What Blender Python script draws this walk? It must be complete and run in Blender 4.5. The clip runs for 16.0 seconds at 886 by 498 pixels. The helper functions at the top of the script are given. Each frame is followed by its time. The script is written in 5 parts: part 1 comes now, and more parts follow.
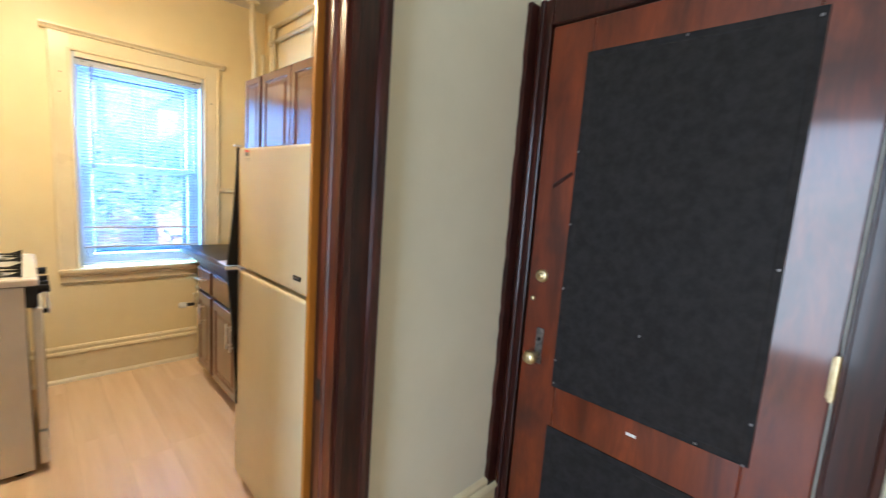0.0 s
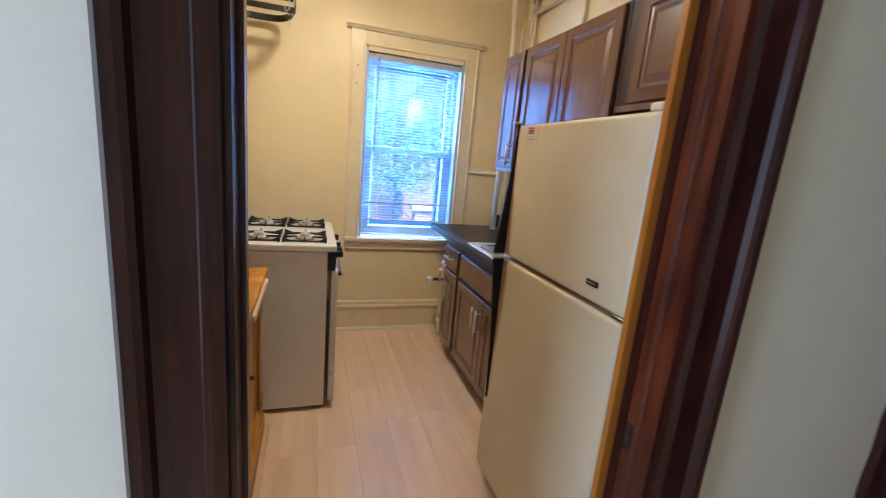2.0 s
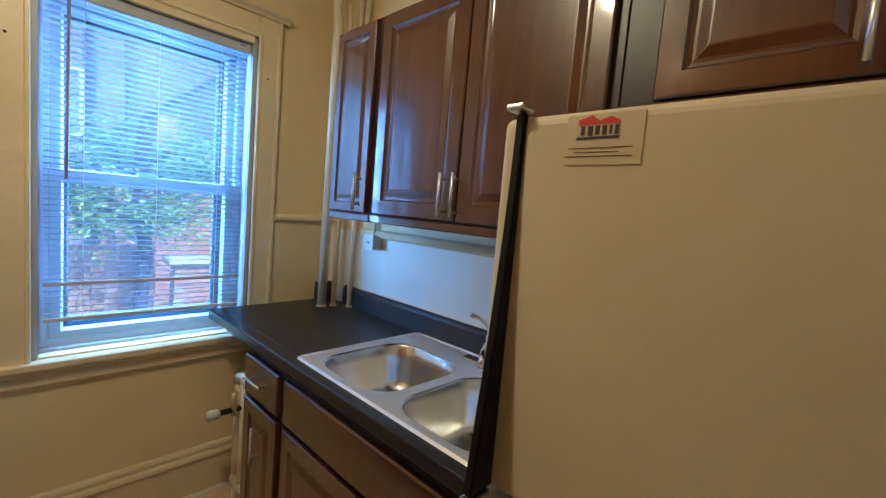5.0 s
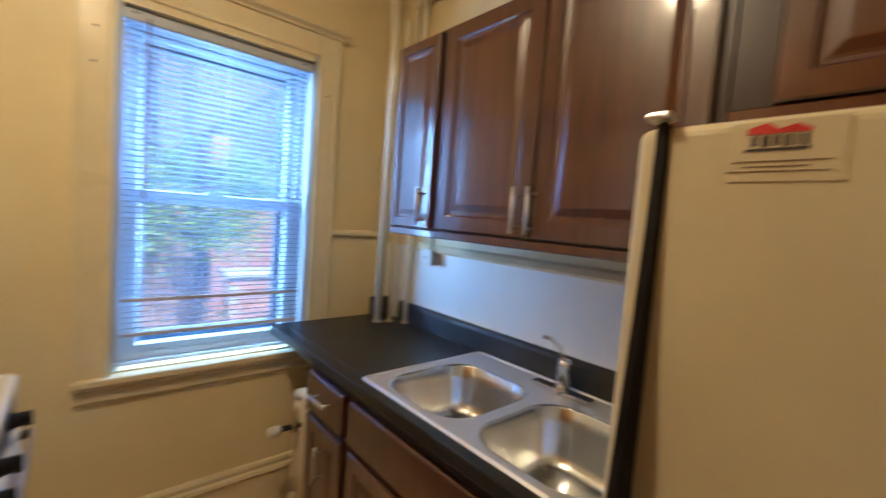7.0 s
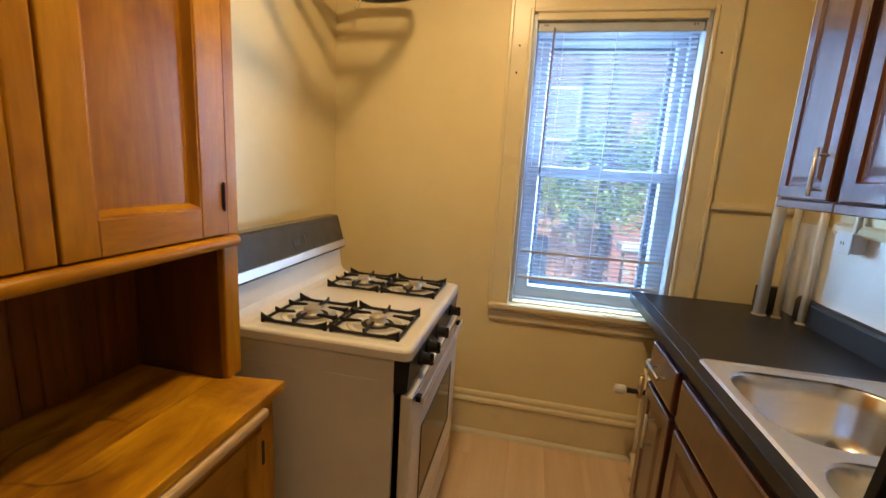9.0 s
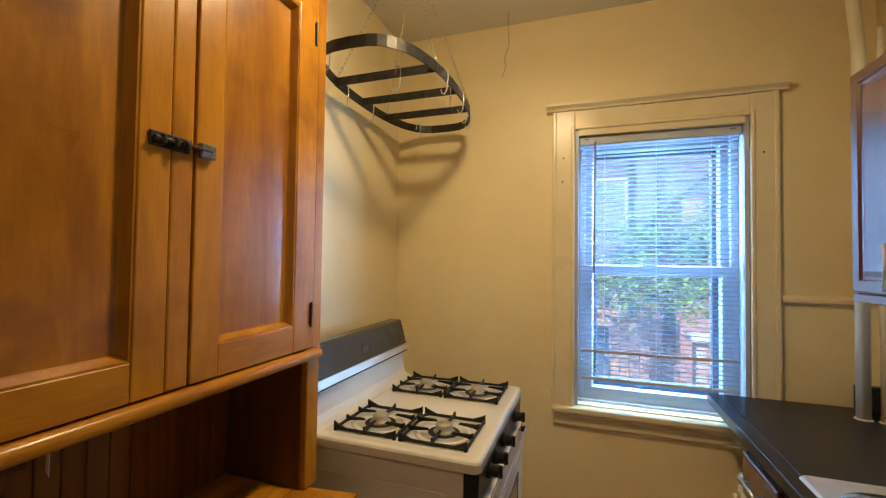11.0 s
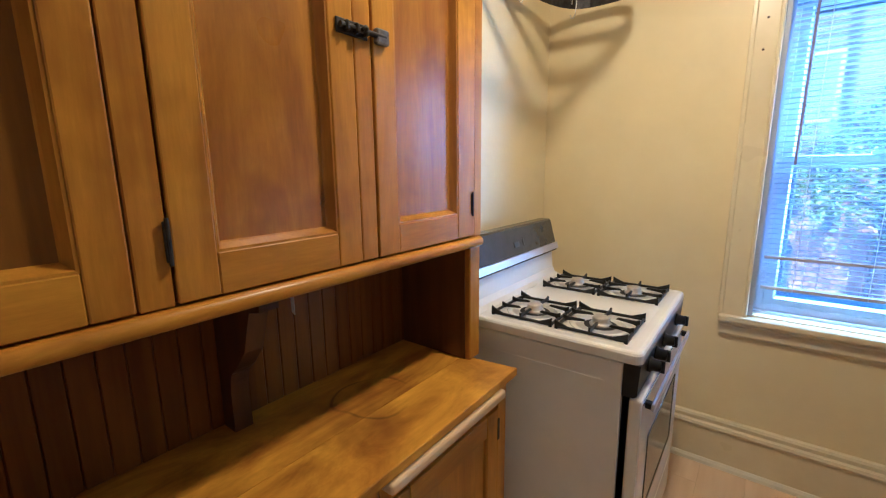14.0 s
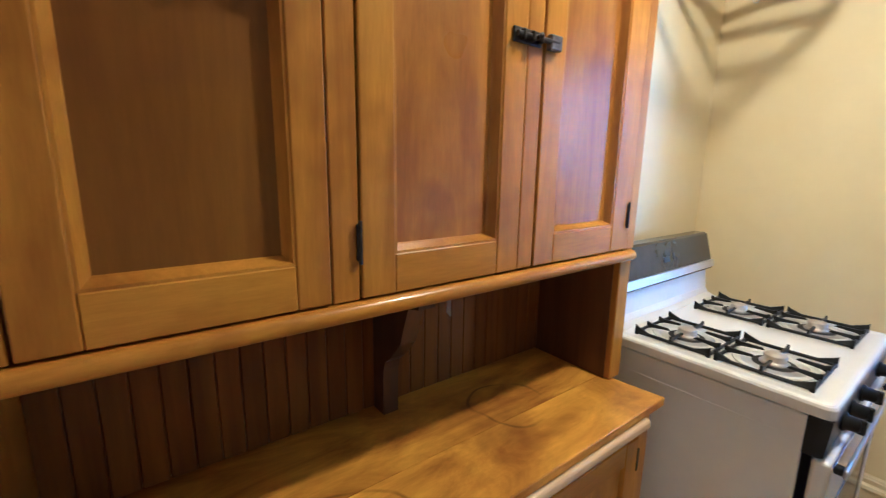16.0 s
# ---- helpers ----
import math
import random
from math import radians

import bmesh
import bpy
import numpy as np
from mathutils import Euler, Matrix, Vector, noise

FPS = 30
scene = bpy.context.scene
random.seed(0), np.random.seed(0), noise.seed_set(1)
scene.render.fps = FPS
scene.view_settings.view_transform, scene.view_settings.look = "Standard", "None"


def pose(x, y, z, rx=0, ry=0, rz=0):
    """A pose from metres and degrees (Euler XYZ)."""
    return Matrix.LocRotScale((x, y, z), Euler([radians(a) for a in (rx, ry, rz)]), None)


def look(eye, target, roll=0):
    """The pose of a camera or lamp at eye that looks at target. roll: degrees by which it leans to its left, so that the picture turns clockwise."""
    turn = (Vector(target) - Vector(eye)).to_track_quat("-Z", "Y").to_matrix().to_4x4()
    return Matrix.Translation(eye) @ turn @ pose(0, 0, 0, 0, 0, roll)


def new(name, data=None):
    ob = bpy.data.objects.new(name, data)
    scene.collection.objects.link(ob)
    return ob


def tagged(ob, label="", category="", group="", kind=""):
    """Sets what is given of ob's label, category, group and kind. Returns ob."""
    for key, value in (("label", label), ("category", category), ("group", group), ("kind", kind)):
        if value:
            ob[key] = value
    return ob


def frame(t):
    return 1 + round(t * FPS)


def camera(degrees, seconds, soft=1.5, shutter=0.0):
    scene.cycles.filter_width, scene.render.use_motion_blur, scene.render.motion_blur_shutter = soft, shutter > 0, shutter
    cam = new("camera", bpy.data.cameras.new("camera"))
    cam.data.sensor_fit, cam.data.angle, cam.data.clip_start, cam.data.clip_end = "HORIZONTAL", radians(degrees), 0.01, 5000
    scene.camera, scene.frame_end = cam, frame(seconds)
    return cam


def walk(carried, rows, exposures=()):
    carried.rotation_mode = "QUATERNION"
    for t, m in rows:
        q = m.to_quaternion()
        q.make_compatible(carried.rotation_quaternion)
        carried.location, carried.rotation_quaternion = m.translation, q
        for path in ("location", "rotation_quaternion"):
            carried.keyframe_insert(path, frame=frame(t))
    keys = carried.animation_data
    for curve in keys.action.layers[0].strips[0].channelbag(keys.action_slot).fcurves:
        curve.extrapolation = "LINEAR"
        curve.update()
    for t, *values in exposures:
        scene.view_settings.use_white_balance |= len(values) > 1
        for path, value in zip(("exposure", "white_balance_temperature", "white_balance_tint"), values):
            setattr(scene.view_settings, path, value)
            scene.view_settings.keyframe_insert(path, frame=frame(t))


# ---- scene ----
cam = camera(93.5, 16.0, soft=1.2, shutter=0.4)
PATH = [
    (0, (0.169, 0.36, 1.437), (1.579, 1.754, 1.176), 4.1),
    (0.5, (0.15, 0.397, 1.416), (1.299, 2.01, 1.133), 4.6),
    (1, (0.117, 0.521, 1.432), (1.078, 2.246, 1.108), 5.0),
    (1.5, (0.045, 0.657, 1.421), (0.848, 2.448, 1.037), 5.4),
    (2, (0.07, 0.751, 1.412), (0.671, 2.613, 0.998), 5.2),
    (2.5, (0.166, 0.875, 1.402), (0.552, 2.785, 0.954), 4.6),
    (3, (0.194, 1.15, 1.389), (0.528, 3.076, 0.965), 4.1),
    (3.5, (0.218, 1.442, 1.42), (0.915, 3.269, 1.003), 3.9),
    (4, (0.292, 1.683, 1.416), (1.284, 3.373, 1.019), 4.5),
    (4.5, (0.405, 1.839, 1.407), (1.662, 3.365, 1.104), 5.2),
    (4.7, (0.388, 1.889, 1.424), (1.776, 3.313, 1.213), 5.3),
    (6.8, (0.291, 2.036, 1.456), (1.823, 3.318, 1.344), 4.1),
    (7, (0.321, 2.053, 1.444), (1.636, 3.554, 1.306), 4.3),
    (7.5, (0.471, 2.051, 1.426), (1.101, 3.932, 1.173), 5.2),
    (8, (0.513, 2.012, 1.415), (0.545, 3.972, 1.02), 4.5),
    (8.5, (0.485, 1.943, 1.416), (0.221, 3.869, 0.944), 3.8),
    (9, (0.484, 1.876, 1.432), (0.085, 3.8, 1.059), 3.4),
    (9.5, (0.479, 1.818, 1.472), (-0.022, 3.754, 1.412), 2.6),
    (9.7, (0.484, 1.797, 1.498), (-0.051, 3.723, 1.554), 2.4),
    (11.8, (0.45, 1.78, 1.474), (-0.363, 3.607, 1.487), 1.1),
    (12, (0.443, 1.777, 1.464), (-0.433, 3.574, 1.407), 0.9),
    (12.5, (0.439, 1.755, 1.451), (-0.583, 3.461, 1.24), 0.3),
    (13, (0.43, 1.75, 1.438), (-0.689, 3.379, 1.131), -0.4),
    (13.5, (0.417, 1.747, 1.432), (-0.752, 3.331, 1.083), -0.7),
    (14, (0.408, 1.751, 1.432), (-0.784, 3.313, 1.062), -0.6),
    (14.5, (0.395, 1.763, 1.429), (-0.835, 3.298, 1.065), -0.3),
    (15, (0.374, 1.749, 1.43), (-0.936, 3.215, 1.066), 0.0),
    (15.5, (0.35, 1.704, 1.435), (-1.084, 3.058, 1.101), 0.2),
    (16, (0.34, 1.694, 1.455), (-1.229, 2.873, 1.07), 0.9),
]
walk(cam, [(t, look(eye, target, roll)) for t, eye, target, roll in PATH],
     exposures=[(0, 3.4, 4800, 8), (0.5, 3.3, 4700, 8), (1.5, 2.85, 4550, 8), (2, 2.75, 4400, 12), (3, 2.7, 4200, 10), (3.5, 2.35, 4450, 8), (4, 2.1, 4450, 4), (4.5, 2.05, 4480, 2),
                (7, 2.2, 5050, 9), (7.5, 2.25, 4600, 8), (8, 2.2, 5050, 8), (8.5, 2.25, 6000, 8), (9, 2.25, 6200, 10), (9.5, 2.2, 5600, 8), (12, 2.15, 5450, 6), (12.5, 2.35, 5550, 6),
                (13.5, 2.65, 4600, 11), (14.5, 2.75, 4300, 11), (16, 3.1, 4000, 8)])

# ---- world, sun and large lights ----
world = bpy.data.worlds.new("sky")
scene.world = world
world.use_nodes = True
sky = world.node_tree.nodes.new("ShaderNodeTexSky")
sky.sky_type, sky.sun_disc = "NISHITA", False
sky.sun_elevation, sky.sun_rotation = radians(48), radians(171)
world.node_tree.links.new(sky.outputs["Color"], world.node_tree.nodes["Background"].inputs["Color"])
world.node_tree.nodes["Background"].inputs["Strength"].default_value = 0.075


def lamp(name, kind, m, energy, color, size=0.1, size_y=None):
    data = bpy.data.lights.new(name, kind)
    data.energy, data.color = energy, color
    if kind == "AREA":
        data.shape = "RECTANGLE" if size_y else "DISK"
        data.size = size
        if size_y:
            data.size_y = size_y
    elif kind == "POINT":
        data.shadow_soft_size = size
    ob = new(name, data)
    ob.matrix_world = m
    return ob


sun = lamp("sun", "SUN", look((0, 0, 10), (-0.15 * 0.67, 0.99 * 0.67, 10 - 0.74)), 2.5, (1.0, 0.95, 0.86))
sun.data.angle = radians(0.5)
# ceiling lamp as two lights: one for the floor, one to lift the walls
lamp("ceiling_bulb", "AREA", look((0.26, 2.84, 2.535), (0.26, 2.8401, 0)), 2.6, (1.0, 0.66, 0.30), 0.14)
lamp("ceiling_bulb_glow", "POINT", pose(0.26, 2.84, 2.50), 3.5, (1.0, 0.66, 0.30), 0.045)
# area lamps outside, hidden from view, added to boost the window's light indoors
lamp("fill_above_window", "AREA", look((0.785, 4.70, 2.85), (0.62, 2.9, 0.2)), 50, (0.42, 0.68, 1.0), 1.0, 0.55)
lamp("fill_west_of_window", "AREA", look((-0.30, 4.80, 1.65), (1.45, 3.2, 1.15)), 26, (0.45, 0.70, 1.0), 0.75, 1.3)
lamp("fill_east_of_window", "AREA", look((1.95, 4.80, 1.65), (-0.3, 3.2, 1.15)), 27, (0.52, 0.74, 1.0), 0.75, 1.3)
# added area lamp in an unseen opening, lights the hall and the door's glare
lamp("hall_side_fill", "AREA", look((-1.74, 0.62, 1.25), (1.5, 0.62, 1.15)), 5.4, (1.0, 0.96, 0.88), 0.8, 1.95)


# ---- materials ----
def node(nt, kind, **inputs):
    n = nt.nodes.new(kind)
    for k, v in inputs.items():
        n.inputs[k.replace("_", " ")].default_value = v
    return n


def surface(name, dark, light, rough=0.5, scale=6.0, stretch=(1, 1, 1), detail=5.0, bump=0.05, fine=90.0, metal=0.0,
            wear=0.0, wear_color=(0.1, 0.08, 0.06), low=0.35, high=0.65, coat=0.0, distort=0.0, spread=0.08, per_object=0.0, spec=0.5, grain=0.0):
    """Two tones mixed by a stretched noise, a second finer noise for relief and gloss, and worn spots."""
    m = bpy.data.materials.new(name)
    m.use_nodes = True
    nt = m.node_tree
    b = nt.nodes["Principled BSDF"]
    tc = nt.nodes.new("ShaderNodeTexCoord")
    mp = nt.nodes.new("ShaderNodeMapping")
    mp.inputs["Scale"].default_value = stretch
    nt.links.new(tc.outputs["Object"], mp.inputs["Vector"])
    vec = mp.outputs["Vector"]
    info = nt.nodes.new("ShaderNodeObjectInfo")
    if per_object:
        add = nt.nodes.new("ShaderNodeVectorMath")
        add.operation = "MULTIPLY_ADD"
        add.inputs[1].default_value = (1, 1, 1)
        comb = nt.nodes.new("ShaderNodeCombineXYZ")
        mul = nt.nodes.new("ShaderNodeMath")
        mul.operation = "MULTIPLY"
        mul.inputs[1].default_value = 37.0
        nt.links.new(info.outputs["Random"], mul.inputs[0])
        for s in ("X", "Y", "Z"):
            nt.links.new(mul.outputs[0], comb.inputs[s])
        nt.links.new(vec, add.inputs[0])
        nt.links.new(comb.outputs[0], add.inputs[2])
        vec = add.outputs[0]
    n1 = node(nt, "ShaderNodeTexNoise", Scale=scale, Detail=detail, Roughness=0.6, Distortion=distort)
    n2 = node(nt, "ShaderNodeTexNoise", Scale=fine, Detail=3.0)
    n3 = node(nt, "ShaderNodeTexNoise", Scale=2.3, Detail=4.0, Roughness=0.65)
    nt.links.new(vec, n1.inputs["Vector"])
    nt.links.new(vec, n2.inputs["Vector"])
    nt.links.new(tc.outputs["Object"], n3.inputs["Vector"])
    ramp = nt.nodes.new("ShaderNodeValToRGB")
    ramp.color_ramp.elements[0].position, ramp.color_ramp.elements[1].position = low, high
    ramp.color_ramp.elements[0].color, ramp.color_ramp.elements[1].color = (*dark, 1), (*light, 1)
    nt.links.new(n1.outputs["Fac"], ramp.inputs["Fac"])
    color = ramp.outputs["Color"]
    if per_object:
        hsv = nt.nodes.new("ShaderNodeHueSaturation")
        rng = nt.nodes.new("ShaderNodeMapRange")
        rng.inputs["To Min"].default_value, rng.inputs["To Max"].default_value = 1 - per_object, 1 + per_object
        nt.links.new(info.outputs["Random"], rng.inputs["Value"])
        nt.links.new(rng.outputs["Result"], hsv.inputs["Value"])
        nt.links.new(color, hsv.inputs["Color"])
        color = hsv.outputs["Color"]
    if grain:
        long = nt.nodes.new("ShaderNodeMapping")
        long.inputs["Scale"].default_value = [1.0 if k == min(stretch) else 9.0 for k in stretch]
        nt.links.new(tc.outputs["Object"], long.inputs["Vector"])
        n4 = node(nt, "ShaderNodeTexNoise", Scale=13.0, Detail=4.0, Roughness=0.7)
        nt.links.new(long.outputs["Vector"], n4.inputs["Vector"])
        gr = nt.nodes.new("ShaderNodeMapRange")
        gr.inputs["From Min"].default_value, gr.inputs["From Max"].default_value = 0.3, 0.7
        gr.inputs["To Min"].default_value, gr.inputs["To Max"].default_value = 1 - grain, 1 + grain
        nt.links.new(n4.outputs["Fac"], gr.inputs["Value"])
        tone = nt.nodes.new("ShaderNodeHueSaturation")
        nt.links.new(gr.outputs["Result"], tone.inputs["Value"])
        nt.links.new(color, tone.inputs["Color"])
        color = tone.outputs["Color"]
    if wear:
        wr = nt.nodes.new("ShaderNodeValToRGB")
        wr.color_ramp.elements[0].position, wr.color_ramp.elements[1].position = 0.54, 0.70
        wr.color_ramp.elements[1].color = (wear, wear, wear, 1)
        wr.color_ramp.elements[0].color = (0, 0, 0, 1)
        nt.links.new(n3.outputs["Fac"], wr.inputs["Fac"])
        mx = nt.nodes.new("ShaderNodeMix")
        mx.data_type = "RGBA"
        mx.inputs[7].default_value = (*wear_color, 1)
        nt.links.new(wr.outputs["Color"], mx.inputs[0])
        nt.links.new(color, mx.inputs[6])
        color = mx.outputs[2]
    nt.links.new(color, b.inputs["Base Color"])
    rr = nt.nodes.new("ShaderNodeMapRange")
    rr.inputs["To Min"].default_value, rr.inputs["To Max"].default_value = max(rough - spread, 0.02), min(rough + spread, 1)
    nt.links.new(n3.outputs["Fac"], rr.inputs["Value"])
    nt.links.new(rr.outputs["Result"], b.inputs["Roughness"])
    b.inputs["Metallic"].default_value = metal
    b.inputs["Specular IOR Level"].default_value = spec
    b.inputs["Coat Weight"].default_value = coat
    b.inputs["Coat Roughness"].default_value = 0.085
    if bump:
        bp = node(nt, "ShaderNodeBump", Strength=bump, Distance=0.004)
        nt.links.new(n2.outputs["Fac"], bp.inputs["Height"])
        nt.links.new(bp.outputs["Normal"], b.inputs["Normal"])
    return m


WALL = surface("painted_plaster", (0.74, 0.62, 0.34), (0.78, 0.66, 0.38), 0.45, 3.0, bump=0.12, fine=60, wear=0.15, wear_color=(0.62, 0.54, 0.36))
WALL_WHITE = surface("white_painted_plaster", (0.82, 0.85, 0.84), (0.86, 0.89, 0.88), 0.45, 3.0, bump=0.12, fine=60)
WALL_HALL = surface("hall_plaster", (0.69, 0.64, 0.49), (0.73, 0.68, 0.53), 0.5, 3.0, bump=0.12, fine=60)
CEILING = surface("ceiling_paint", (0.66, 0.63, 0.55), (0.70, 0.67, 0.58), 0.6, 2.0, bump=0.1, fine=40)
TRIM = surface("cream_gloss_paint", (0.70, 0.60, 0.37), (0.75, 0.65, 0.42), 0.30, 5.0, bump=0.06, fine=40, wear=0.25, wear_color=(0.58, 0.48, 0.32))
SHOE = surface("pale_shoe_moulding", (0.76, 0.70, 0.54), (0.80, 0.74, 0.58), 0.35, 5.0, bump=0.05)
# white vinyl and slats with shade and blue sky tint put into their colour
VINYL = surface("shade_blue_vinyl", (0.42, 0.46, 0.52), (0.46, 0.50, 0.56), 0.35, 5.0, bump=0.02)
SLAT = surface("shade_blue_slat", (0.34, 0.39, 0.47), (0.38, 0.43, 0.51), 0.5, 5.0, bump=0.0, spec=0.25)
FLOOR = surface("oak_vinyl_plank", (0.66, 0.455, 0.275), (0.82, 0.625, 0.415), 0.25, 2.6, (4, 0.32, 1), 6, 0.015, 25, low=0.25, high=0.75, per_object=0.04, wear=0.06, wear_color=(0.58, 0.42, 0.29), spread=0.015)
MAHOGANY = surface("dark_mahogany", (0.014, 0.003, 0.002), (0.046, 0.010, 0.006), 0.30, 5.0, (14, 14, 1.0), 6, 0.06, 30, wear=0.5, wear_color=(0.012, 0.004, 0.003), spec=0.3, grain=0.25, coat=0.22)
RED_DARK = surface("red_brown_jamb", (0.035, 0.008, 0.004), (0.120, 0.027, 0.008), 0.30, 4.0, (12, 12, 1.0), 6, 0.06, 30, wear=0.6, wear_color=(0.025, 0.008, 0.007))
RED_WOOD = surface("red_mahogany", (0.062, 0.0095, 0.002), (0.165, 0.028, 0.004), 0.33, 2.2, (4, 4, 0.9), 7, 0.06, 30, wear=0.85, wear_color=(0.035, 0.007, 0.004), coat=0.5, distort=0.8, grain=0.12, spec=0.35)
DOOR_PANEL = surface("charcoal_panel", (0.0155, 0.0138, 0.0138), (0.0245, 0.0220, 0.0220), 0.60, 30.0, bump=0.04, fine=220, spec=0.10)
PINE_V = surface("honey_pine_upright", (0.31, 0.122, 0.002), (0.50, 0.230, 0.004), 0.30, 2.2, (4, 4, 0.5), 7, 0.05, 25, wear=0.8, wear_color=(0.19, 0.062, 0.002), coat=0.05, distort=0.7, per_object=0.06, grain=0.11, spec=0.28)
PINE_PANEL = surface("red_honey_pine_panel", (0.26, 0.098, 0.002), (0.46, 0.202, 0.003), 0.30, 1.6, (4, 4, 0.45), 6, 0.04, 25, wear=0.85, wear_color=(0.13, 0.034, 0.006), coat=0.13, distort=1.4, per_object=0.05, grain=0.12, spec=0.32)
# brown stained panel, with the shade at the hutch's left end in its colour
PINE_SIDE_SHADE = surface("side_shaded_brown_pine", (0.145, 0.054, 0.001), (0.235, 0.100, 0.002), 0.36, 1.4, (3, 3, 0.45), 6, 0.04, 25, wear=0.6, wear_color=(0.13, 0.044, 0.006), spec=0.25, distort=1.4, grain=0.08)
PINE_H = surface("honey_pine_lengthwise", (0.33, 0.132, 0.002), (0.53, 0.246, 0.004), 0.30, 2.2, (4, 0.5, 4), 7, 0.05, 25, wear=0.75, wear_color=(0.19, 0.064, 0.002), coat=0.05, distort=0.7, per_object=0.06, grain=0.11, spec=0.28)
PINE_TOP = surface("worn_pine_top", (0.25, 0.086, 0.002), (0.66, 0.330, 0.006), 0.38, 2.0, (3, 1.1, 3), 8, 0.05, 30, wear=0.95, wear_color=(0.15, 0.046, 0.006), distort=1.6, grain=0.08, per_object=0.01, spec=0.35)
# brown boards inside the hutch, the recess's shade put into their colour
PINE_RECESS_SHADE = surface("recess_shaded_pine", (0.110, 0.036, 0.001), (0.205, 0.076, 0.002), 0.45, 3.0, (8, 8, 0.5), 6, 0.05, 25, per_object=0.14, spec=0.25)
# shade at the shelf's right end, put into the liner's colour
SHELF_END = surface("shaded_shelf_end", (0.072, 0.024, 0.003), (0.130, 0.047, 0.006), 0.45, 3.0, (8, 8, 0.5), 6, 0.05, 25)
BRACKET = surface("brown_stained_pine", (0.045, 0.016, 0.004), (0.090, 0.034, 0.008), 0.42, 4.0, (6, 6, 0.6), 6, 0.06, 25, wear=0.4, wear_color=(0.07, 0.024, 0.010))


def ring_stains(m):
    """Dark rings left by pots and glasses, mixed over the base colour."""
    nt = m.node_tree
    b = nt.nodes["Principled BSDF"]
    old = b.inputs["Base Color"].links[0].from_socket
    tc = nt.nodes.new("ShaderNodeTexCoord")
    warp = node(nt, "ShaderNodeTexNoise", Scale=5.0, Detail=2.0)
    mixv = nt.nodes.new("ShaderNodeMix")
    mixv.data_type = "VECTOR"
    mixv.inputs[0].default_value = 0.085
    nt.links.new(tc.outputs["Object"], warp.inputs["Vector"])
    nt.links.new(tc.outputs["Object"], mixv.inputs[4])
    nt.links.new(warp.outputs["Color"], mixv.inputs[5])
    flat = nt.nodes.new("ShaderNodeMapping")
    flat.inputs["Scale"].default_value = (1, 1, 0)
    nt.links.new(mixv.outputs[1], flat.inputs["Vector"])
    vor = node(nt, "ShaderNodeTexVoronoi", Scale=3.4, Randomness=0.9)
    nt.links.new(flat.outputs["Vector"], vor.inputs["Vector"])
    ramp = nt.nodes.new("ShaderNodeValToRGB")
    e = ramp.color_ramp.elements
    e[0].position, e[0].color = 0.378, (0, 0, 0, 1)
    e[1].position, e[1].color = 0.408, (0, 0, 0, 1)
    for pos, val in ((0.388, 0.75), (0.396, 0.7)):
        k = ramp.color_ramp.elements.new(pos)
        k.color = (val, val, val, 1)
    nt.links.new(vor.outputs["Distance"], ramp.inputs["Fac"])
    broken = node(nt, "ShaderNodeTexNoise", Scale=4.0, Detail=3.0)
    mul = nt.nodes.new("ShaderNodeMath")
    mul.operation = "MULTIPLY"
    nt.links.new(ramp.outputs["Color"], mul.inputs[0])
    arcs = nt.nodes.new("ShaderNodeMapRange")
    arcs.inputs["From Min"].default_value, arcs.inputs["From Max"].default_value = 0.47, 0.56
    nt.links.new(tc.outputs["Object"], broken.inputs["Vector"])
    nt.links.new(broken.outputs["Fac"], arcs.inputs["Value"])
    nt.links.new(arcs.outputs["Result"], mul.inputs[1])
    mx = nt.nodes.new("ShaderNodeMix")
    mx.data_type = "RGBA"
    mx.inputs[7].default_value = (0.085, 0.026, 0.005, 1)
    nt.links.new(mul.outputs[0], mx.inputs[0])
    nt.links.new(old, mx.inputs[6])
    nt.links.new(mx.outputs[2], b.inputs["Base Color"])


ring_stains(PINE_TOP)
PINE_RAW = surface("pale_pine_edge", (0.55, 0.38, 0.19), (0.66, 0.48, 0.27), 0.4, 3.0, (8, 0.6, 8), 6, 0.05, 30)
ORANGE = surface("orange_casing_wood", (0.27, 0.092, 0.005), (0.38, 0.142, 0.008), 0.35, 3.0, (8, 8, 0.5), 6, 0.05, 30)
CHERRY = surface("dark_cherry", (0.050, 0.013, 0.006), (0.085, 0.024, 0.011), 0.34, 3.0, (10, 10, 0.8), 6, 0.02, 30, coat=1.0, spread=0.02)
CHERRY.node_tree.nodes["Principled BSDF"].inputs["Coat IOR"].default_value = 1.7
CHERRY_DARK = surface("cherry_carcass", (0.022, 0.009, 0.007), (0.035, 0.014, 0.010), 0.4, 3.0, (10, 10, 0.8), 6, 0.02, 30)
LAMINATE = surface("black_laminate", (0.011, 0.011, 0.012), (0.022, 0.022, 0.023), 0.34, 120.0, bump=0.04, fine=300)
STEEL = surface("brushed_steel", (0.74, 0.75, 0.75), (0.82, 0.82, 0.82), 0.25, 20.0, (1, 30, 1), 4, 0.0, 80, metal=1.0)
STEEL_DECK = surface("satin_steel_deck", (0.80, 0.81, 0.82), (0.86, 0.87, 0.88), 0.60, 20.0, (1, 30, 1), 4, 0.0, 80, metal=1.0)
CHROME = surface("chrome", (0.70, 0.70, 0.71), (0.78, 0.78, 0.79), 0.14, 8.0, bump=0.0, metal=1.0, spread=0.04)
NICKEL = surface("brushed_nickel", (0.66, 0.66, 0.67), (0.76, 0.76, 0.77), 0.33, 8.0, bump=0.0, metal=1.0)
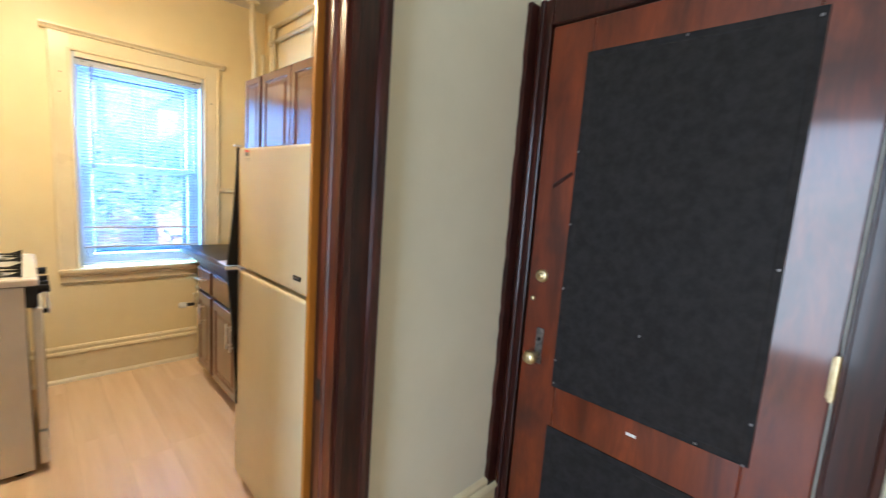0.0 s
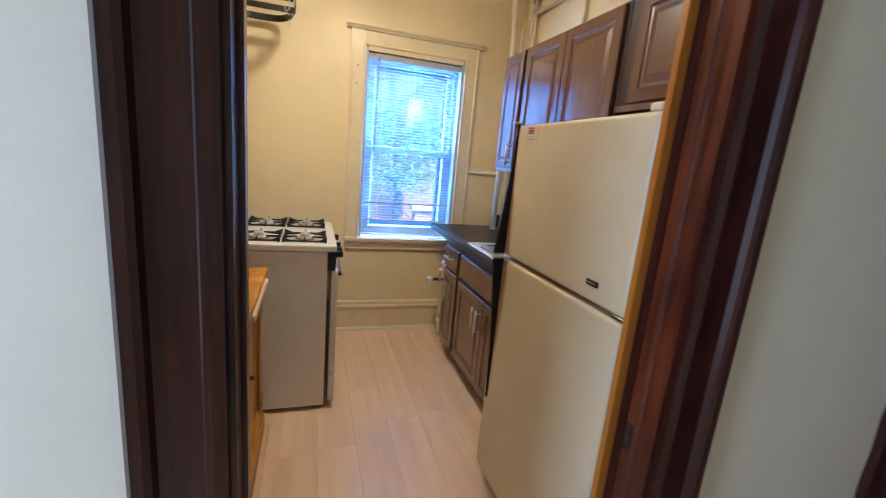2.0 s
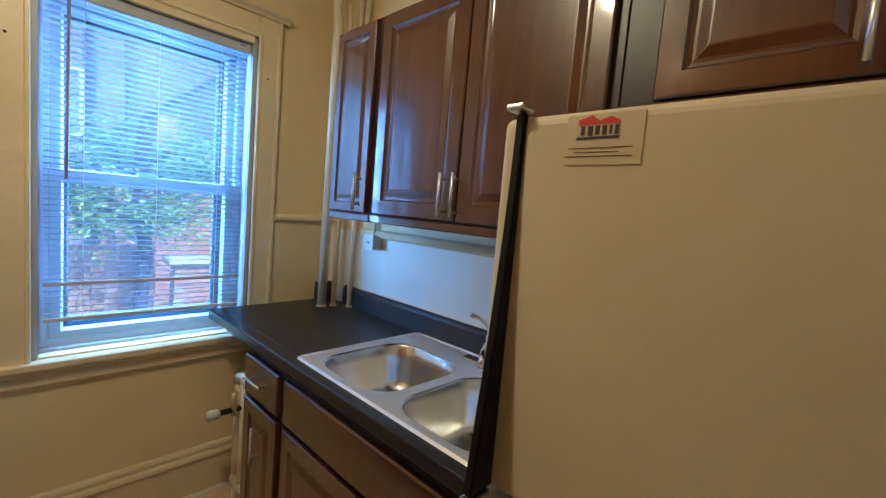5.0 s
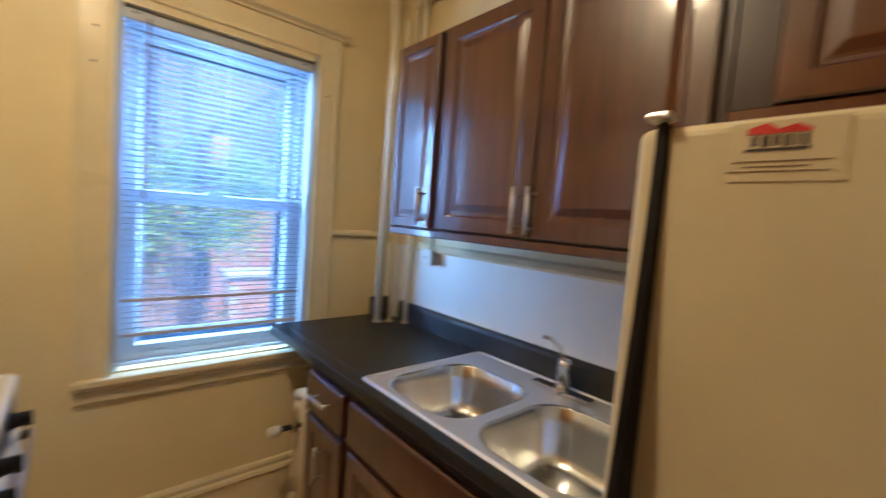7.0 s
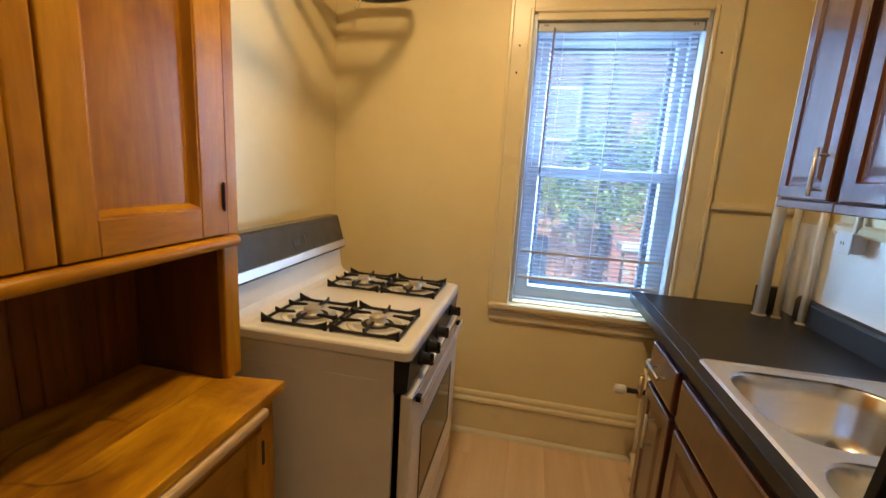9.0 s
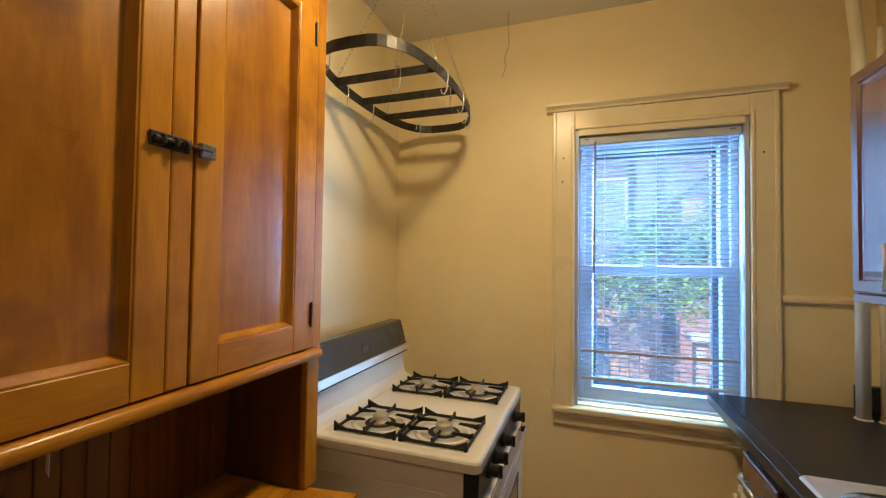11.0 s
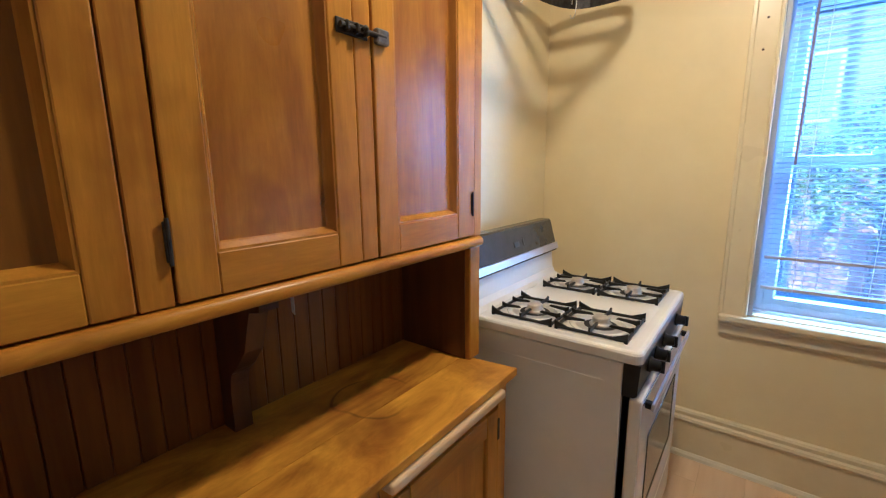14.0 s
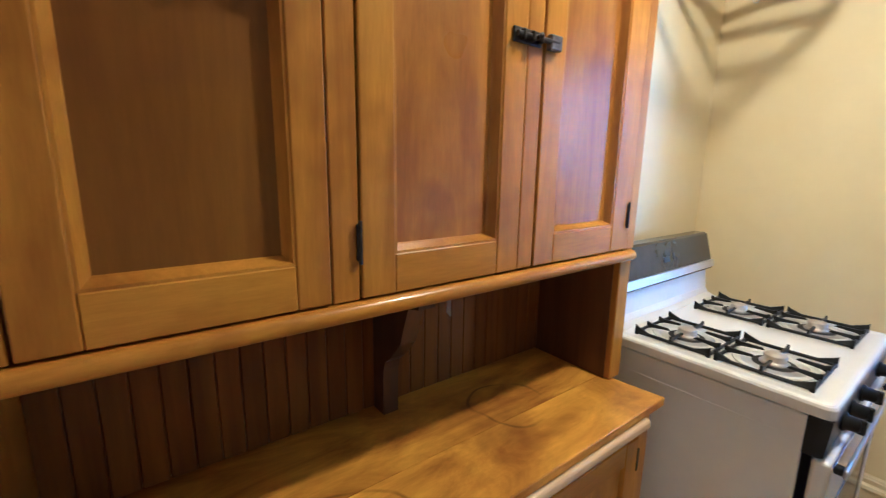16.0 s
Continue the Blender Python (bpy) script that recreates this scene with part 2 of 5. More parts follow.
BRASS = surface("worn_brass", (0.56, 0.44, 0.22), (0.76, 0.65, 0.40), 0.34, 30.0, bump=0.03, metal=1.0)
IRON = surface("dark_iron", (0.02, 0.018, 0.016), (0.05, 0.045, 0.04), 0.45, 40.0, bump=0.08, metal=0.6)
WORN_IRON = surface("worn_bright_iron", (0.10, 0.10, 0.10), (0.24, 0.23, 0.22), 0.38, 60.0, bump=0.08, metal=0.8)
CAST = surface("black_cast_iron", (0.009, 0.009, 0.009), (0.019, 0.019, 0.019), 0.5, 40.0, bump=0.08, spec=0.3)
ENAMEL = surface("white_enamel", (0.71, 0.69, 0.64), (0.75, 0.73, 0.68), 0.22, 4.0, bump=0.015, fine=30, coat=0.3)
APPLIANCE = surface("almond_enamel", (0.60, 0.525, 0.325), (0.64, 0.565, 0.365), 0.36, 4.0, bump=0.035, fine=420)
# paler than the cooktop: light from the hall is put into this enamel
SIDE = surface("lightened_side_enamel", (0.75, 0.73, 0.68), (0.79, 0.77, 0.72), 0.35, 4.0, bump=0.03, fine=30, wear=0.1, wear_color=(0.45, 0.41, 0.36))
GRIP = surface("matt_black_grip", (0.006, 0.006, 0.007), (0.011, 0.011, 0.012), 0.5, 20.0, bump=0.03, spec=0.25)
# house panes with haze put into their colour as a paler tone
PANE_DARK = surface("hazed_house_pane", (0.24, 0.26, 0.31), (0.30, 0.32, 0.38), 0.15, 4.0, bump=0.0)
BLACK = surface("black_plastic", (0.006, 0.006, 0.0065), (0.012, 0.012, 0.0125), 0.38, 20.0, bump=0.02, spec=0.25)
SMOKE = surface("smoked_glass", (0.040, 0.040, 0.036), (0.050, 0.050, 0.045), 0.18, 20.0, bump=0.0)
RUBBER = surface("grey_gasket", (0.10, 0.095, 0.09), (0.14, 0.135, 0.13), 0.6, 20.0, bump=0.02)
ALU = surface("brushed_aluminium", (0.60, 0.59, 0.57), (0.68, 0.67, 0.65), 0.35, 12.0, (30, 1, 30), 3, 0.02, 60, metal=0.9)
CARD = surface("pale_sticker_film", (0.605, 0.53, 0.332), (0.645, 0.57, 0.372), 0.33, 10.0, bump=0.01)
RAIL = surface("beige_blind_rail", (0.42, 0.36, 0.32), (0.48, 0.42, 0.38), 0.4, 10.0, bump=0.0)
WAND = surface("grey_clear_plastic", (0.22, 0.18, 0.20), (0.30, 0.25, 0.27), 0.25, 10.0, bump=0.0)
WHITE = surface("white_plastic", (0.72, 0.72, 0.70), (0.76, 0.76, 0.74), 0.35, 10.0, bump=0.01)
RED = surface("red_print", (0.55, 0.03, 0.02), (0.60, 0.04, 0.03), 0.5, 10.0, bump=0)
INK = surface("dark_print", (0.03, 0.025, 0.03), (0.05, 0.04, 0.045), 0.5, 10.0, bump=0)
PIPE = surface("cream_painted_pipe", (0.70, 0.63, 0.46), (0.75, 0.68, 0.51), 0.32, 8.0, bump=0.05)
BURNER = surface("burner_alloy", (0.40, 0.36, 0.30), (0.52, 0.48, 0.42), 0.45, 30.0, bump=0.05, metal=0.7)
BRICK = surface("red_brick", (0.40, 0.19, 0.13), (0.50, 0.27, 0.19), 0.8, 8.0, bump=0.3, fine=60, per_object=0.12)
MORTAR = surface("mortar", (0.40, 0.36, 0.32), (0.47, 0.43, 0.38), 0.9, 8.0, bump=0.3)
SIDING = surface("grey_siding", (0.24, 0.22, 0.245), (0.28, 0.26, 0.285), 0.7, 3.0, bump=0.1)
STONE = surface("pale_coping", (0.55, 0.53, 0.50), (0.65, 0.63, 0.60), 0.7, 6.0, bump=0.2)
DECK = surface("weathered_boards", (0.40, 0.24, 0.17), (0.54, 0.35, 0.26), 0.7, 4.0, (6, 6, 1), 5, 0.1, 30, per_object=0.1)
BARK = surface("bark", (0.07, 0.05, 0.04), (0.13, 0.10, 0.08), 0.9, 10.0, (4, 4, 1), 5, 0.4, 30)
GRASS = surface("yard_ground", (0.10, 0.12, 0.05), (0.22, 0.20, 0.14), 0.9, 3.0, bump=0.3)
SHINGLE = surface("grey_shingles", (0.15, 0.15, 0.175), (0.19, 0.19, 0.215), 0.85, 12.0, bump=0.3)
BLUE_BIN = surface("blue_grey_plastic", (0.10, 0.14, 0.22), (0.14, 0.19, 0.28), 0.5, 6.0, bump=0.05)


def leaf_material():
    m = bpy.data.materials.new("leaf_green")
    m.use_nodes = True
    nt = m.node_tree
    b = nt.nodes["Principled BSDF"]
    geo = nt.nodes.new("ShaderNodeNewGeometry")
    ramp = nt.nodes.new("ShaderNodeValToRGB")
    ramp.color_ramp.elements[0].color, ramp.color_ramp.elements[1].color = (0.14, 0.28, 0.05, 1), (0.46, 0.58, 0.14, 1)
    nt.links.new(geo.outputs["Random Per Island"], ramp.inputs["Fac"])
    nt.links.new(ramp.outputs["Color"], b.inputs["Base Color"])
    b.inputs["Roughness"].default_value = 0.55
    b.inputs["Transmission Weight"].default_value = 0.0
    return m


LEAF = leaf_material()


def glass_material():
    m = bpy.data.materials.new("window_glass")
    m.use_nodes = True
    b = m.node_tree.nodes["Principled BSDF"]
    b.inputs["Base Color"].default_value = (0.96, 0.98, 1.0, 1)
    b.inputs["Roughness"].default_value = 0.0
    b.inputs["Transmission Weight"].default_value = 1.0
    b.inputs["IOR"].default_value = 1.05
    return m


GLASS = glass_material()


def haze_material():
    """A blue-grey sheet that imitates haze: most light passes through it."""
    m = bpy.data.materials.new("window_haze")
    m.use_nodes = True
    nt = m.node_tree
    b = nt.nodes["Principled BSDF"]
    b.inputs["Base Color"].default_value = (0.22, 0.31, 0.44, 1)
    b.inputs["Roughness"].default_value = 0.5
    tc = nt.nodes.new("ShaderNodeTexCoord")
    n = node(nt, "ShaderNodeTexNoise", Scale=6.0, Detail=3.0)
    nt.links.new(tc.outputs["Object"], n.inputs["Vector"])
    rr = nt.nodes.new("ShaderNodeMapRange")
    rr.inputs["To Min"].default_value, rr.inputs["To Max"].default_value = 0.24, 0.32
    nt.links.new(n.outputs["Fac"], rr.inputs["Value"])
    nt.links.new(rr.outputs["Result"], b.inputs["Alpha"])
    return m


HAZE = haze_material()


# ---- building helpers ----
def thing(name, at, label, category, group=""):
    e = new(name)
    e.location = at
    e["base"] = at
    return tagged(e, label, category, group)


def part(name, bm, material, parent=None, label="", smooth=False):
    """Links a bmesh in world coordinates as one mesh under a thing or a part."""
    me = bpy.data.meshes.new(name)
    bmesh.ops.recalc_face_normals(bm, faces=bm.faces)
    bm.to_mesh(me)
    bm.free()
    me.materials.append(material)
    if smooth:
        for p in me.polygons:
            p.use_smooth = True
    ob = new(name, me)
    if parent:
        ob.parent = parent
        if parent.type == "EMPTY":
            ob.matrix_parent_inverse = Matrix.Translation(-Vector(parent.location))
    return tagged(ob, label)


def whole(name, bm, material, label, category, kind="", group="", smooth=False):
    return tagged(part(name, bm, material, None, "", smooth), label, category, group, kind)


def box(x0, x1, y0, y1, z0, z1, bevel=0.0, seg=1, bm=None):
    """A box, its edges rounded where bevel is given; added to bm where that is given."""
    b = bmesh.new()
    bmesh.ops.create_cube(b, size=1)
    for v in b.verts:
        v.co = ((x0 + x1) / 2 + v.co.x * (x1 - x0), (y0 + y1) / 2 + v.co.y * (y1 - y0), (z0 + z1) / 2 + v.co.z * (z1 - z0))
    if bevel:
        bmesh.ops.bevel(b, geom=b.edges[:], offset=bevel, segments=seg, profile=0.5, affect="EDGES")
    return merged(bm, b)


def merged(bm, b):
    if bm is None:
        return b
    me = bpy.data.meshes.new("joint")
    b.to_mesh(me)
    b.free()
    bm.from_mesh(me)
    bpy.data.meshes.remove(me)
    return bm


def turned(b, m):
    bmesh.ops.transform(b, matrix=m, verts=b.verts)
    return b


def rod(p, q, r, seg=12, bm=None, r2=None):
    """A round rod from p to q."""
    p, q = Vector(p), Vector(q)
    b = bmesh.new()
    bmesh.ops.create_cone(b, cap_ends=True, segments=seg, radius1=r, radius2=r if r2 is None else r2, depth=(q - p).length)
    turned(b, Matrix.Translation((p + q) / 2) @ (q - p).to_track_quat("Z", "Y").to_matrix().to_4x4())
    return merged(bm, b)


def lathe(profile, at, axis=(0, 0, 1), seg=24, bm=None):
    """A turned shape: (radius, height) rows round an axis through at."""
    b = bmesh.new()
    rings = []
    for r, h in profile:
        rings.append([b.verts.new((max(r, 1e-4) * math.cos(2 * math.pi * i / seg), max(r, 1e-4) * math.sin(2 * math.pi * i / seg), h)) for i in range(seg)])
    for a, c in zip(rings, rings[1:]):
        for i in range(seg):
            b.faces.new((a[i], a[(i + 1) % seg], c[(i + 1) % seg], c[i]))
    b.faces.new(rings[0][::-1])
    b.faces.new(rings[-1])
    turned(b, Matrix.Translation(at) @ Vector(axis).to_track_quat("Z", "Y").to_matrix().to_4x4())
    return merged(bm, b)


def tube(points, r, seg=10, bm=None):
    """A bent pipe along points."""
    b = bmesh.new()
    pts = [Vector(p) for p in points]
    rings = []
    for i, p in enumerate(pts):
        d = (pts[min(i + 1, len(pts) - 1)] - pts[max(i - 1, 0)]).normalized()
        q = d.to_track_quat("Z", "Y" if abs(d.y) < 0.95 else "X")
        rings.append([b.verts.new(p + q @ Vector((r * math.cos(2 * math.pi * k / seg), r * math.sin(2 * math.pi * k / seg), 0))) for k in range(seg)])
    for a, c in zip(rings, rings[1:]):
        best = min(range(seg), key=lambda s: sum((a[k].co - c[(k + s) % seg].co).length for k in range(0, seg, 3)))
        for k in range(seg):
            b.faces.new((a[k], a[(k + 1) % seg], c[(k + 1 + best) % seg], c[(k + best) % seg]))
    b.faces.new(rings[0][::-1])
    b.faces.new(rings[-1])
    return merged(bm, b)


def rings(m, w, h, rows, cap=True, bm=None, back=True):
    """Nested rectangles: rows of (inset, depth) of a w x h rectangle, joined into one relief; m carries (u, v, depth) into the world."""
    b = bmesh.new()
    loops = []
    for inset, d in rows:
        i = (inset, inset) if not isinstance(inset, tuple) else inset
        loops.append([b.verts.new(p) for p in ((i[0], i[1], d), (w - i[0], i[1], d), (w - i[0], h - i[1], d), (i[0], h - i[1], d))])
    for a, c in zip(loops, loops[1:]):
        for k in range(4):
            b.faces.new((a[k], a[(k + 1) % 4], c[(k + 1) % 4], c[k]))
    if back:
        b.faces.new(loops[0][::-1])
    if cap:
        b.faces.new(loops[-1])
    return merged(bm, turned(b, m))


def facing(x, y, z, way):
    """Carries (u, v, depth) into the world for a face that looks along way: '-x', '+x' or '-y'; u runs along the wall, v up."""
    u, d = {"-x": ((0, -1, 0), (-1, 0, 0)), "+x": ((0, 1, 0), (1, 0, 0)), "-y": ((1, 0, 0), (0, -1, 0))}[way]
    m = Matrix.Identity(4)
    for i in range(3):
        m[i][0], m[i][1], m[i][2], m[i][3] = u[i], (0, 0, 1)[i], d[i], (x, y, z)[i]
    return m


def prism(points, z0, z1, bm=None):
    """An outline in x and y, drawn up from z0 to z1."""
    b = bmesh.new()
    lo = [b.verts.new((x, y, z0)) for x, y in points]
    hi = [b.verts.new((x, y, z1)) for x, y in points]
    n = len(points)
    for i in range(n):
        b.faces.new((lo[i], lo[(i + 1) % n], hi[(i + 1) % n], hi[i]))
    b.faces.new(lo[::-1])
    b.faces.new(hi)
    return merged(bm, b)


def swept(points, m, length, bm=None):
    """An outline in (u, v), drawn along w for length; m carries (u, v, w) into the world."""
    return merged(bm, turned(prism(points, 0, length), m))


def rounded_loop(cx, cy, hx, hy, r, n=6):
    out = []
    for k, (sx, sy) in enumerate(((1, 1), (-1, 1), (-1, -1), (1, -1))):
        for i in range(n + 1):
            a = math.pi / 2 * (k + i / n)
            out.append((cx + sx * (hx - r) + r * math.cos(a), cy + sy * (hy - r) + r * math.sin(a)))
    return out


# ---- plan ----
WEST, EAST, NORTH = -0.58, 1.61, 4.0
HALL_FACE, KITCHEN_FACE = 1.345, 1.446
HALL_SOUTH, HALL_WEST, TOP = -1.6, -1.7, 2.77
WIN = (0.41, 1.157, 0.782, 2.16)
DOORWAY = (-0.044, 0.776, 2.06)
ENTRY = (0.35, 1.265, 2.08)


def structure():
    w0, w1, z0, z1 = WIN
    bm = box(WEST - 0.15, w0, NORTH, NORTH + 0.18, 0, TOP)
    box(w1, EAST + 0.15, NORTH, NORTH + 0.18, 0, TOP, bm=bm)
    box(w0, w1, NORTH, NORTH + 0.18, 0, z0, bm=bm)
    box(w0, w1, NORTH, NORTH + 0.18, z1, TOP, bm=bm)
    whole("wall_north", bm, WALL, "cream painted plaster wall around the kitchen window", "wall", "structure")
    whole("wall_west", box(WEST - 0.15, WEST, KITCHEN_FACE, NORTH, 0, TOP), WALL, "cream painted plaster wall behind the stove", "wall", "structure")
    bm = box(EAST, EAST + 0.15, KITCHEN_FACE, NORTH, 1.30, TOP)
    whole("wall_east_upper", bm, WALL, "cream painted plaster wall above the sink", "wall", "structure")
    whole("wall_east_lower", box(EAST, EAST + 0.15, KITCHEN_FACE, NORTH, 0, 1.30), WALL_WHITE, "white painted wall behind the sink counter", "wall", "structure")
    e0, e1, ez = ENTRY
    bm = box(EAST, EAST + 0.15, HALL_SOUTH, e0, 0, TOP)
    box(EAST, EAST + 0.15, e1, KITCHEN_FACE, 0, TOP, bm=bm)
    box(EAST, EAST + 0.15, e0, e1, ez, TOP, bm=bm)
    whole("wall_hall_east", bm, WALL_HALL, "off-white hall wall around the entry door", "wall", "structure")
    d0, d1, dz = DOORWAY
    bm = box(HALL_WEST, d0, HALL_FACE, KITCHEN_FACE, 0, TOP)
    box(d1, EAST, HALL_FACE, KITCHEN_FACE, 0, TOP, bm=bm)
    box(d0, d1, HALL_FACE, KITCHEN_FACE, dz, TOP, bm=bm)
    whole("wall_partition", bm, WALL_HALL, "off-white plaster wall between hall and kitchen", "wall", "structure")
    # wall out of view; its opening is added to hold the hall fill lamp
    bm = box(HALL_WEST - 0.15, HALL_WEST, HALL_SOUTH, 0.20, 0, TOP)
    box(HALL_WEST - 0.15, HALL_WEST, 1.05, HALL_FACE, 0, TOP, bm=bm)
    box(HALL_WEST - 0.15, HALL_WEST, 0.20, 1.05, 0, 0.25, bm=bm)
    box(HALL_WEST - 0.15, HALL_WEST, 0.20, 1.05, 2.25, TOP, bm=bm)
    whole("wall_hall_west", bm, WALL_HALL, "plain off-white hall wall with an unseen opening added for a lamp", "wall", "structure")
    whole("wall_hall_south", box(HALL_WEST, EAST, HALL_SOUTH - 0.15, HALL_SOUTH, 0, TOP), WALL_HALL, "plain off-white hall wall", "wall", "structure")
    bm = box(WEST - 0.15, EAST + 0.15, KITCHEN_FACE, NORTH + 0.18, TOP, TOP + 0.1)
    box(HALL_WEST - 0.15, EAST + 0.15, HALL_SOUTH - 0.15, KITCHEN_FACE, TOP, TOP + 0.1, bm=bm)
    whole("ceiling", bm, CEILING, "cream painted plaster ceiling", "ceiling", "structure")


structure()


def baseboard(name, m, length, label):
    prof = [(0, 0.0285), (0.022, 0.0285), (0.022, 0.185), (0.030, 0.190), (0.034, 0.200), (0.030, 0.212), (0.018, 0.218), (0.020, 0.236), (0.014, 0.246), (0, 0.250)]
    ob = whole(name, swept(prof, m, length), TRIM, label, "baseboard", "structure")
    part("shoe_moulding", swept([(0, 0), (0.036, 0), (0.034, 0.016), (0.026, 0.028), (0, 0.0285)], m, length), SHOE, ob)
    return ob


def along(x, y, z, d, w):
    """Carries (out from the wall, up, along) into the world."""
    m = Matrix.Identity(4)
    for i in range(3):
        m[i][0], m[i][1], m[i][2], m[i][3] = d[i], (0, 0, 1)[i], w[i], (x, y, z)[i]
    return m


baseboard("baseboard_north", along(WEST, NORTH, 0, (0, -1, 0), (1, 0, 0)), EAST - WEST, "tall cream baseboard with a moulded cap")
baseboard("baseboard_hall", along(HALL_WEST, HALL_FACE, 0, (0, -1, 0), (1, 0, 0)), 1.55, "tall cream baseboard in the hall")
baseboard("baseboard_entry", along(0.89, HALL_FACE, 0, (0, -1, 0), (1, 0, 0)), EAST - 0.89, "tall cream baseboard beside the entry door")


# ---- window ----
def window():
    w0, w1, z0, z1 = WIN
    win = tagged(new("window_1"), "white double-hung window in a cream wooden casing", "window", "", "structure")
    yf = NORTH - 0.022
    # casing boards with a backband and an inner bead
    for name, x0, x1 in (("casing_side", w0 - 0.10, w0), ("casing_side", w1, w1 + 0.10)):
        bm = box(x0, x1, yf, NORTH, z0 - 0.01, z1 + 0.10, 0.003)
        ox = x0 if x1 == w0 else x1
        box(ox - 0.010, ox + 0.010, yf - 0.005, NORTH, z0 - 0.01, z1 + 0.10, 0.004, bm=bm)
        ix = x1 if x1 == w0 else x0
        s = -1 if x1 == w0 else 1
        box(min(ix, ix + s * 0.018), max(ix, ix + s * 0.018), yf - 0.008, NORTH, z0 - 0.01, z1 + 0.018, 0.004, bm=bm)
        part(name, bm, TRIM, win)
    bm = box(w0 - 0.001, w1 + 0.001, yf, NORTH, z1, z1 + 0.098, 0.003)
    box(w0, w1, yf - 0.008, NORTH, z1, z1 + 0.018, 0.004, bm=bm)
    part("casing_head", bm, TRIM, win)
    prof = [(0, 0), (0.030, 0), (0.034, 0.010), (0.052, 0.022), (0.052, 0.034), (0, 0.036)]
    part("head_cap", swept(prof, along(w0 - 0.14, NORTH, z1 + 0.10, (0, -1, 0), (1, 0, 0)), w1 - w0 + 0.28), TRIM, win)
    for x, z in ((w0 - 0.055, 2.02), (w0 - 0.060, 1.90), (w1 + 0.05, 1.99)):
        part("nail_hole", lathe([(0.005, 0), (0.004, 0.001), (0.001, 0.0012)], (x, yf, z), (0, -1, 0), 8), MAHOGANY, win)
    # stool and apron
    part("window_sill", box(w0 - 0.105, w1 + 0.13, NORTH - 0.055, NORTH + 0.05, 0.747, 0.774, 0.006, 2), TRIM, win)
    prof = [(0, 0), (0.014, 0), (0.022, 0.012), (0.022, 0.05), (0.032, 0.062), (0.032, 0.074), (0, 0.075)]
    part("apron", swept(prof, along(w0 - 0.095, NORTH, 0.672, (0, -1, 0), (1, 0, 0)), w1 - w0 + 0.21), TRIM, win)
    # jamb lining
    for x0, x1, a, b in ((w0 - 0.001, w0 + 0.018, z0, z1), (w1 - 0.018, w1 + 0.001, z0, z1)):
        part("jamb_lining", box(x0, x1, NORTH - 0.01, NORTH + 0.178, a, b), VINYL, win)
    part("head_lining", box(w0 + 0.018, w1 - 0.018, NORTH - 0.020, NORTH + 0.178, z1 - 0.03, z1), TRIM, win)
    part("sill_lining", box(w0 + 0.018, w1 - 0.018, NORTH + 0.05, NORTH + 0.178, z0 - 0.008, z0 + 0.012), VINYL, win)
    # vinyl frame and two sashes
    f0, f1, g0, g1 = w0 + 0.018, w1 - 0.018, z0 + 0.012, z1 - 0.03
    m = facing(f0, NORTH + 0.15, g0, "-y")
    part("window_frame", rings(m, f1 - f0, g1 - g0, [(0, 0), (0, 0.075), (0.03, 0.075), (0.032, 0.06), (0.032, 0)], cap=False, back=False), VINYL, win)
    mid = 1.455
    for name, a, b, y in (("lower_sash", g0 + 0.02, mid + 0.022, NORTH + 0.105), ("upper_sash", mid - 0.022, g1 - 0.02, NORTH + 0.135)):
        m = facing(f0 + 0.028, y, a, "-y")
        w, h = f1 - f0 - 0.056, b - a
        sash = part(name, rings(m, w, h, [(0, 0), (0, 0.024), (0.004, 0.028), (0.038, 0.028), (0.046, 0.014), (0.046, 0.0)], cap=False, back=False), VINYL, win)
        pane = part("pane", box(f0 + 0.07, f1 - 0.07, y - 0.010, y - 0.006, a + 0.04, b - 0.04), GLASS, sash)
        pane.visible_shadow = False
    # added sheet outside the glass, veils the view in place of haze
    mesh = part("haze_sheet", box(f0 + 0.03, f1 - 0.03, NORTH + 0.1555, NORTH + 0.1565, g0 + 0.02, g1 - 0.02), HAZE, win, "blue-grey sheet that imitates haze outside")
    mesh.visible_shadow = False
    # frame added to hide reveals that the outside lamps make too bright
    part("reveal_mask", rings(facing(f0 + 0.002, NORTH + 0.176, g0 + 0.002, "-y"), f1 - f0 - 0.004, g1 - g0 - 0.004, [(0, 0), (0, 0.016), (0.088, 0.016), (0.092, 0.012), (0.092, 0)], cap=False, back=False), VINYL, win)
    part("sash_lock", box(0.73, 0.80, NORTH + 0.075, NORTH + 0.10, mid + 0.022, mid + 0.036, 0.004, 2), VINYL, win)
    # mini blind
    blind = thing("window_blind", (0.785, NORTH + 0.045, g0), "white horizontal mini blind, lowered and tilted open", "blind")
    b0, b1, by = f0 + 0.004, f1 - 0.004, NORTH + 0.026
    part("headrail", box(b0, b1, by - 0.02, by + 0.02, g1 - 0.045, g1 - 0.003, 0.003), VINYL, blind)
    for x in (b0 + 0.03, b0 + 0.042, b1 - 0.042, b1 - 0.03):
        part("bracket_clip", box(x - 0.0035, x + 0.0035, by - 0.021, by - 0.0195, g1 - 0.020, g1 - 0.014), BLACK, blind)
    tilt = radians(-8)
    zb = 0.935
    n = 54
    first = None
    for i in range(n):
        z = zb + (g1 - 0.06 - zb) * i / (n - 1)
        if first is None:
            sl = bmesh.new()
            cs = [(-0.0125, 0.0), (-0.006, 0.0022), (0, 0.003), (0.006, 0.0022), (0.0125, 0.0)]
            top = [sl.verts.new((x, c * math.cos(tilt), d + c * math.sin(tilt))) for x in (0, b1 - b0 - 0.02) for c, d in cs]
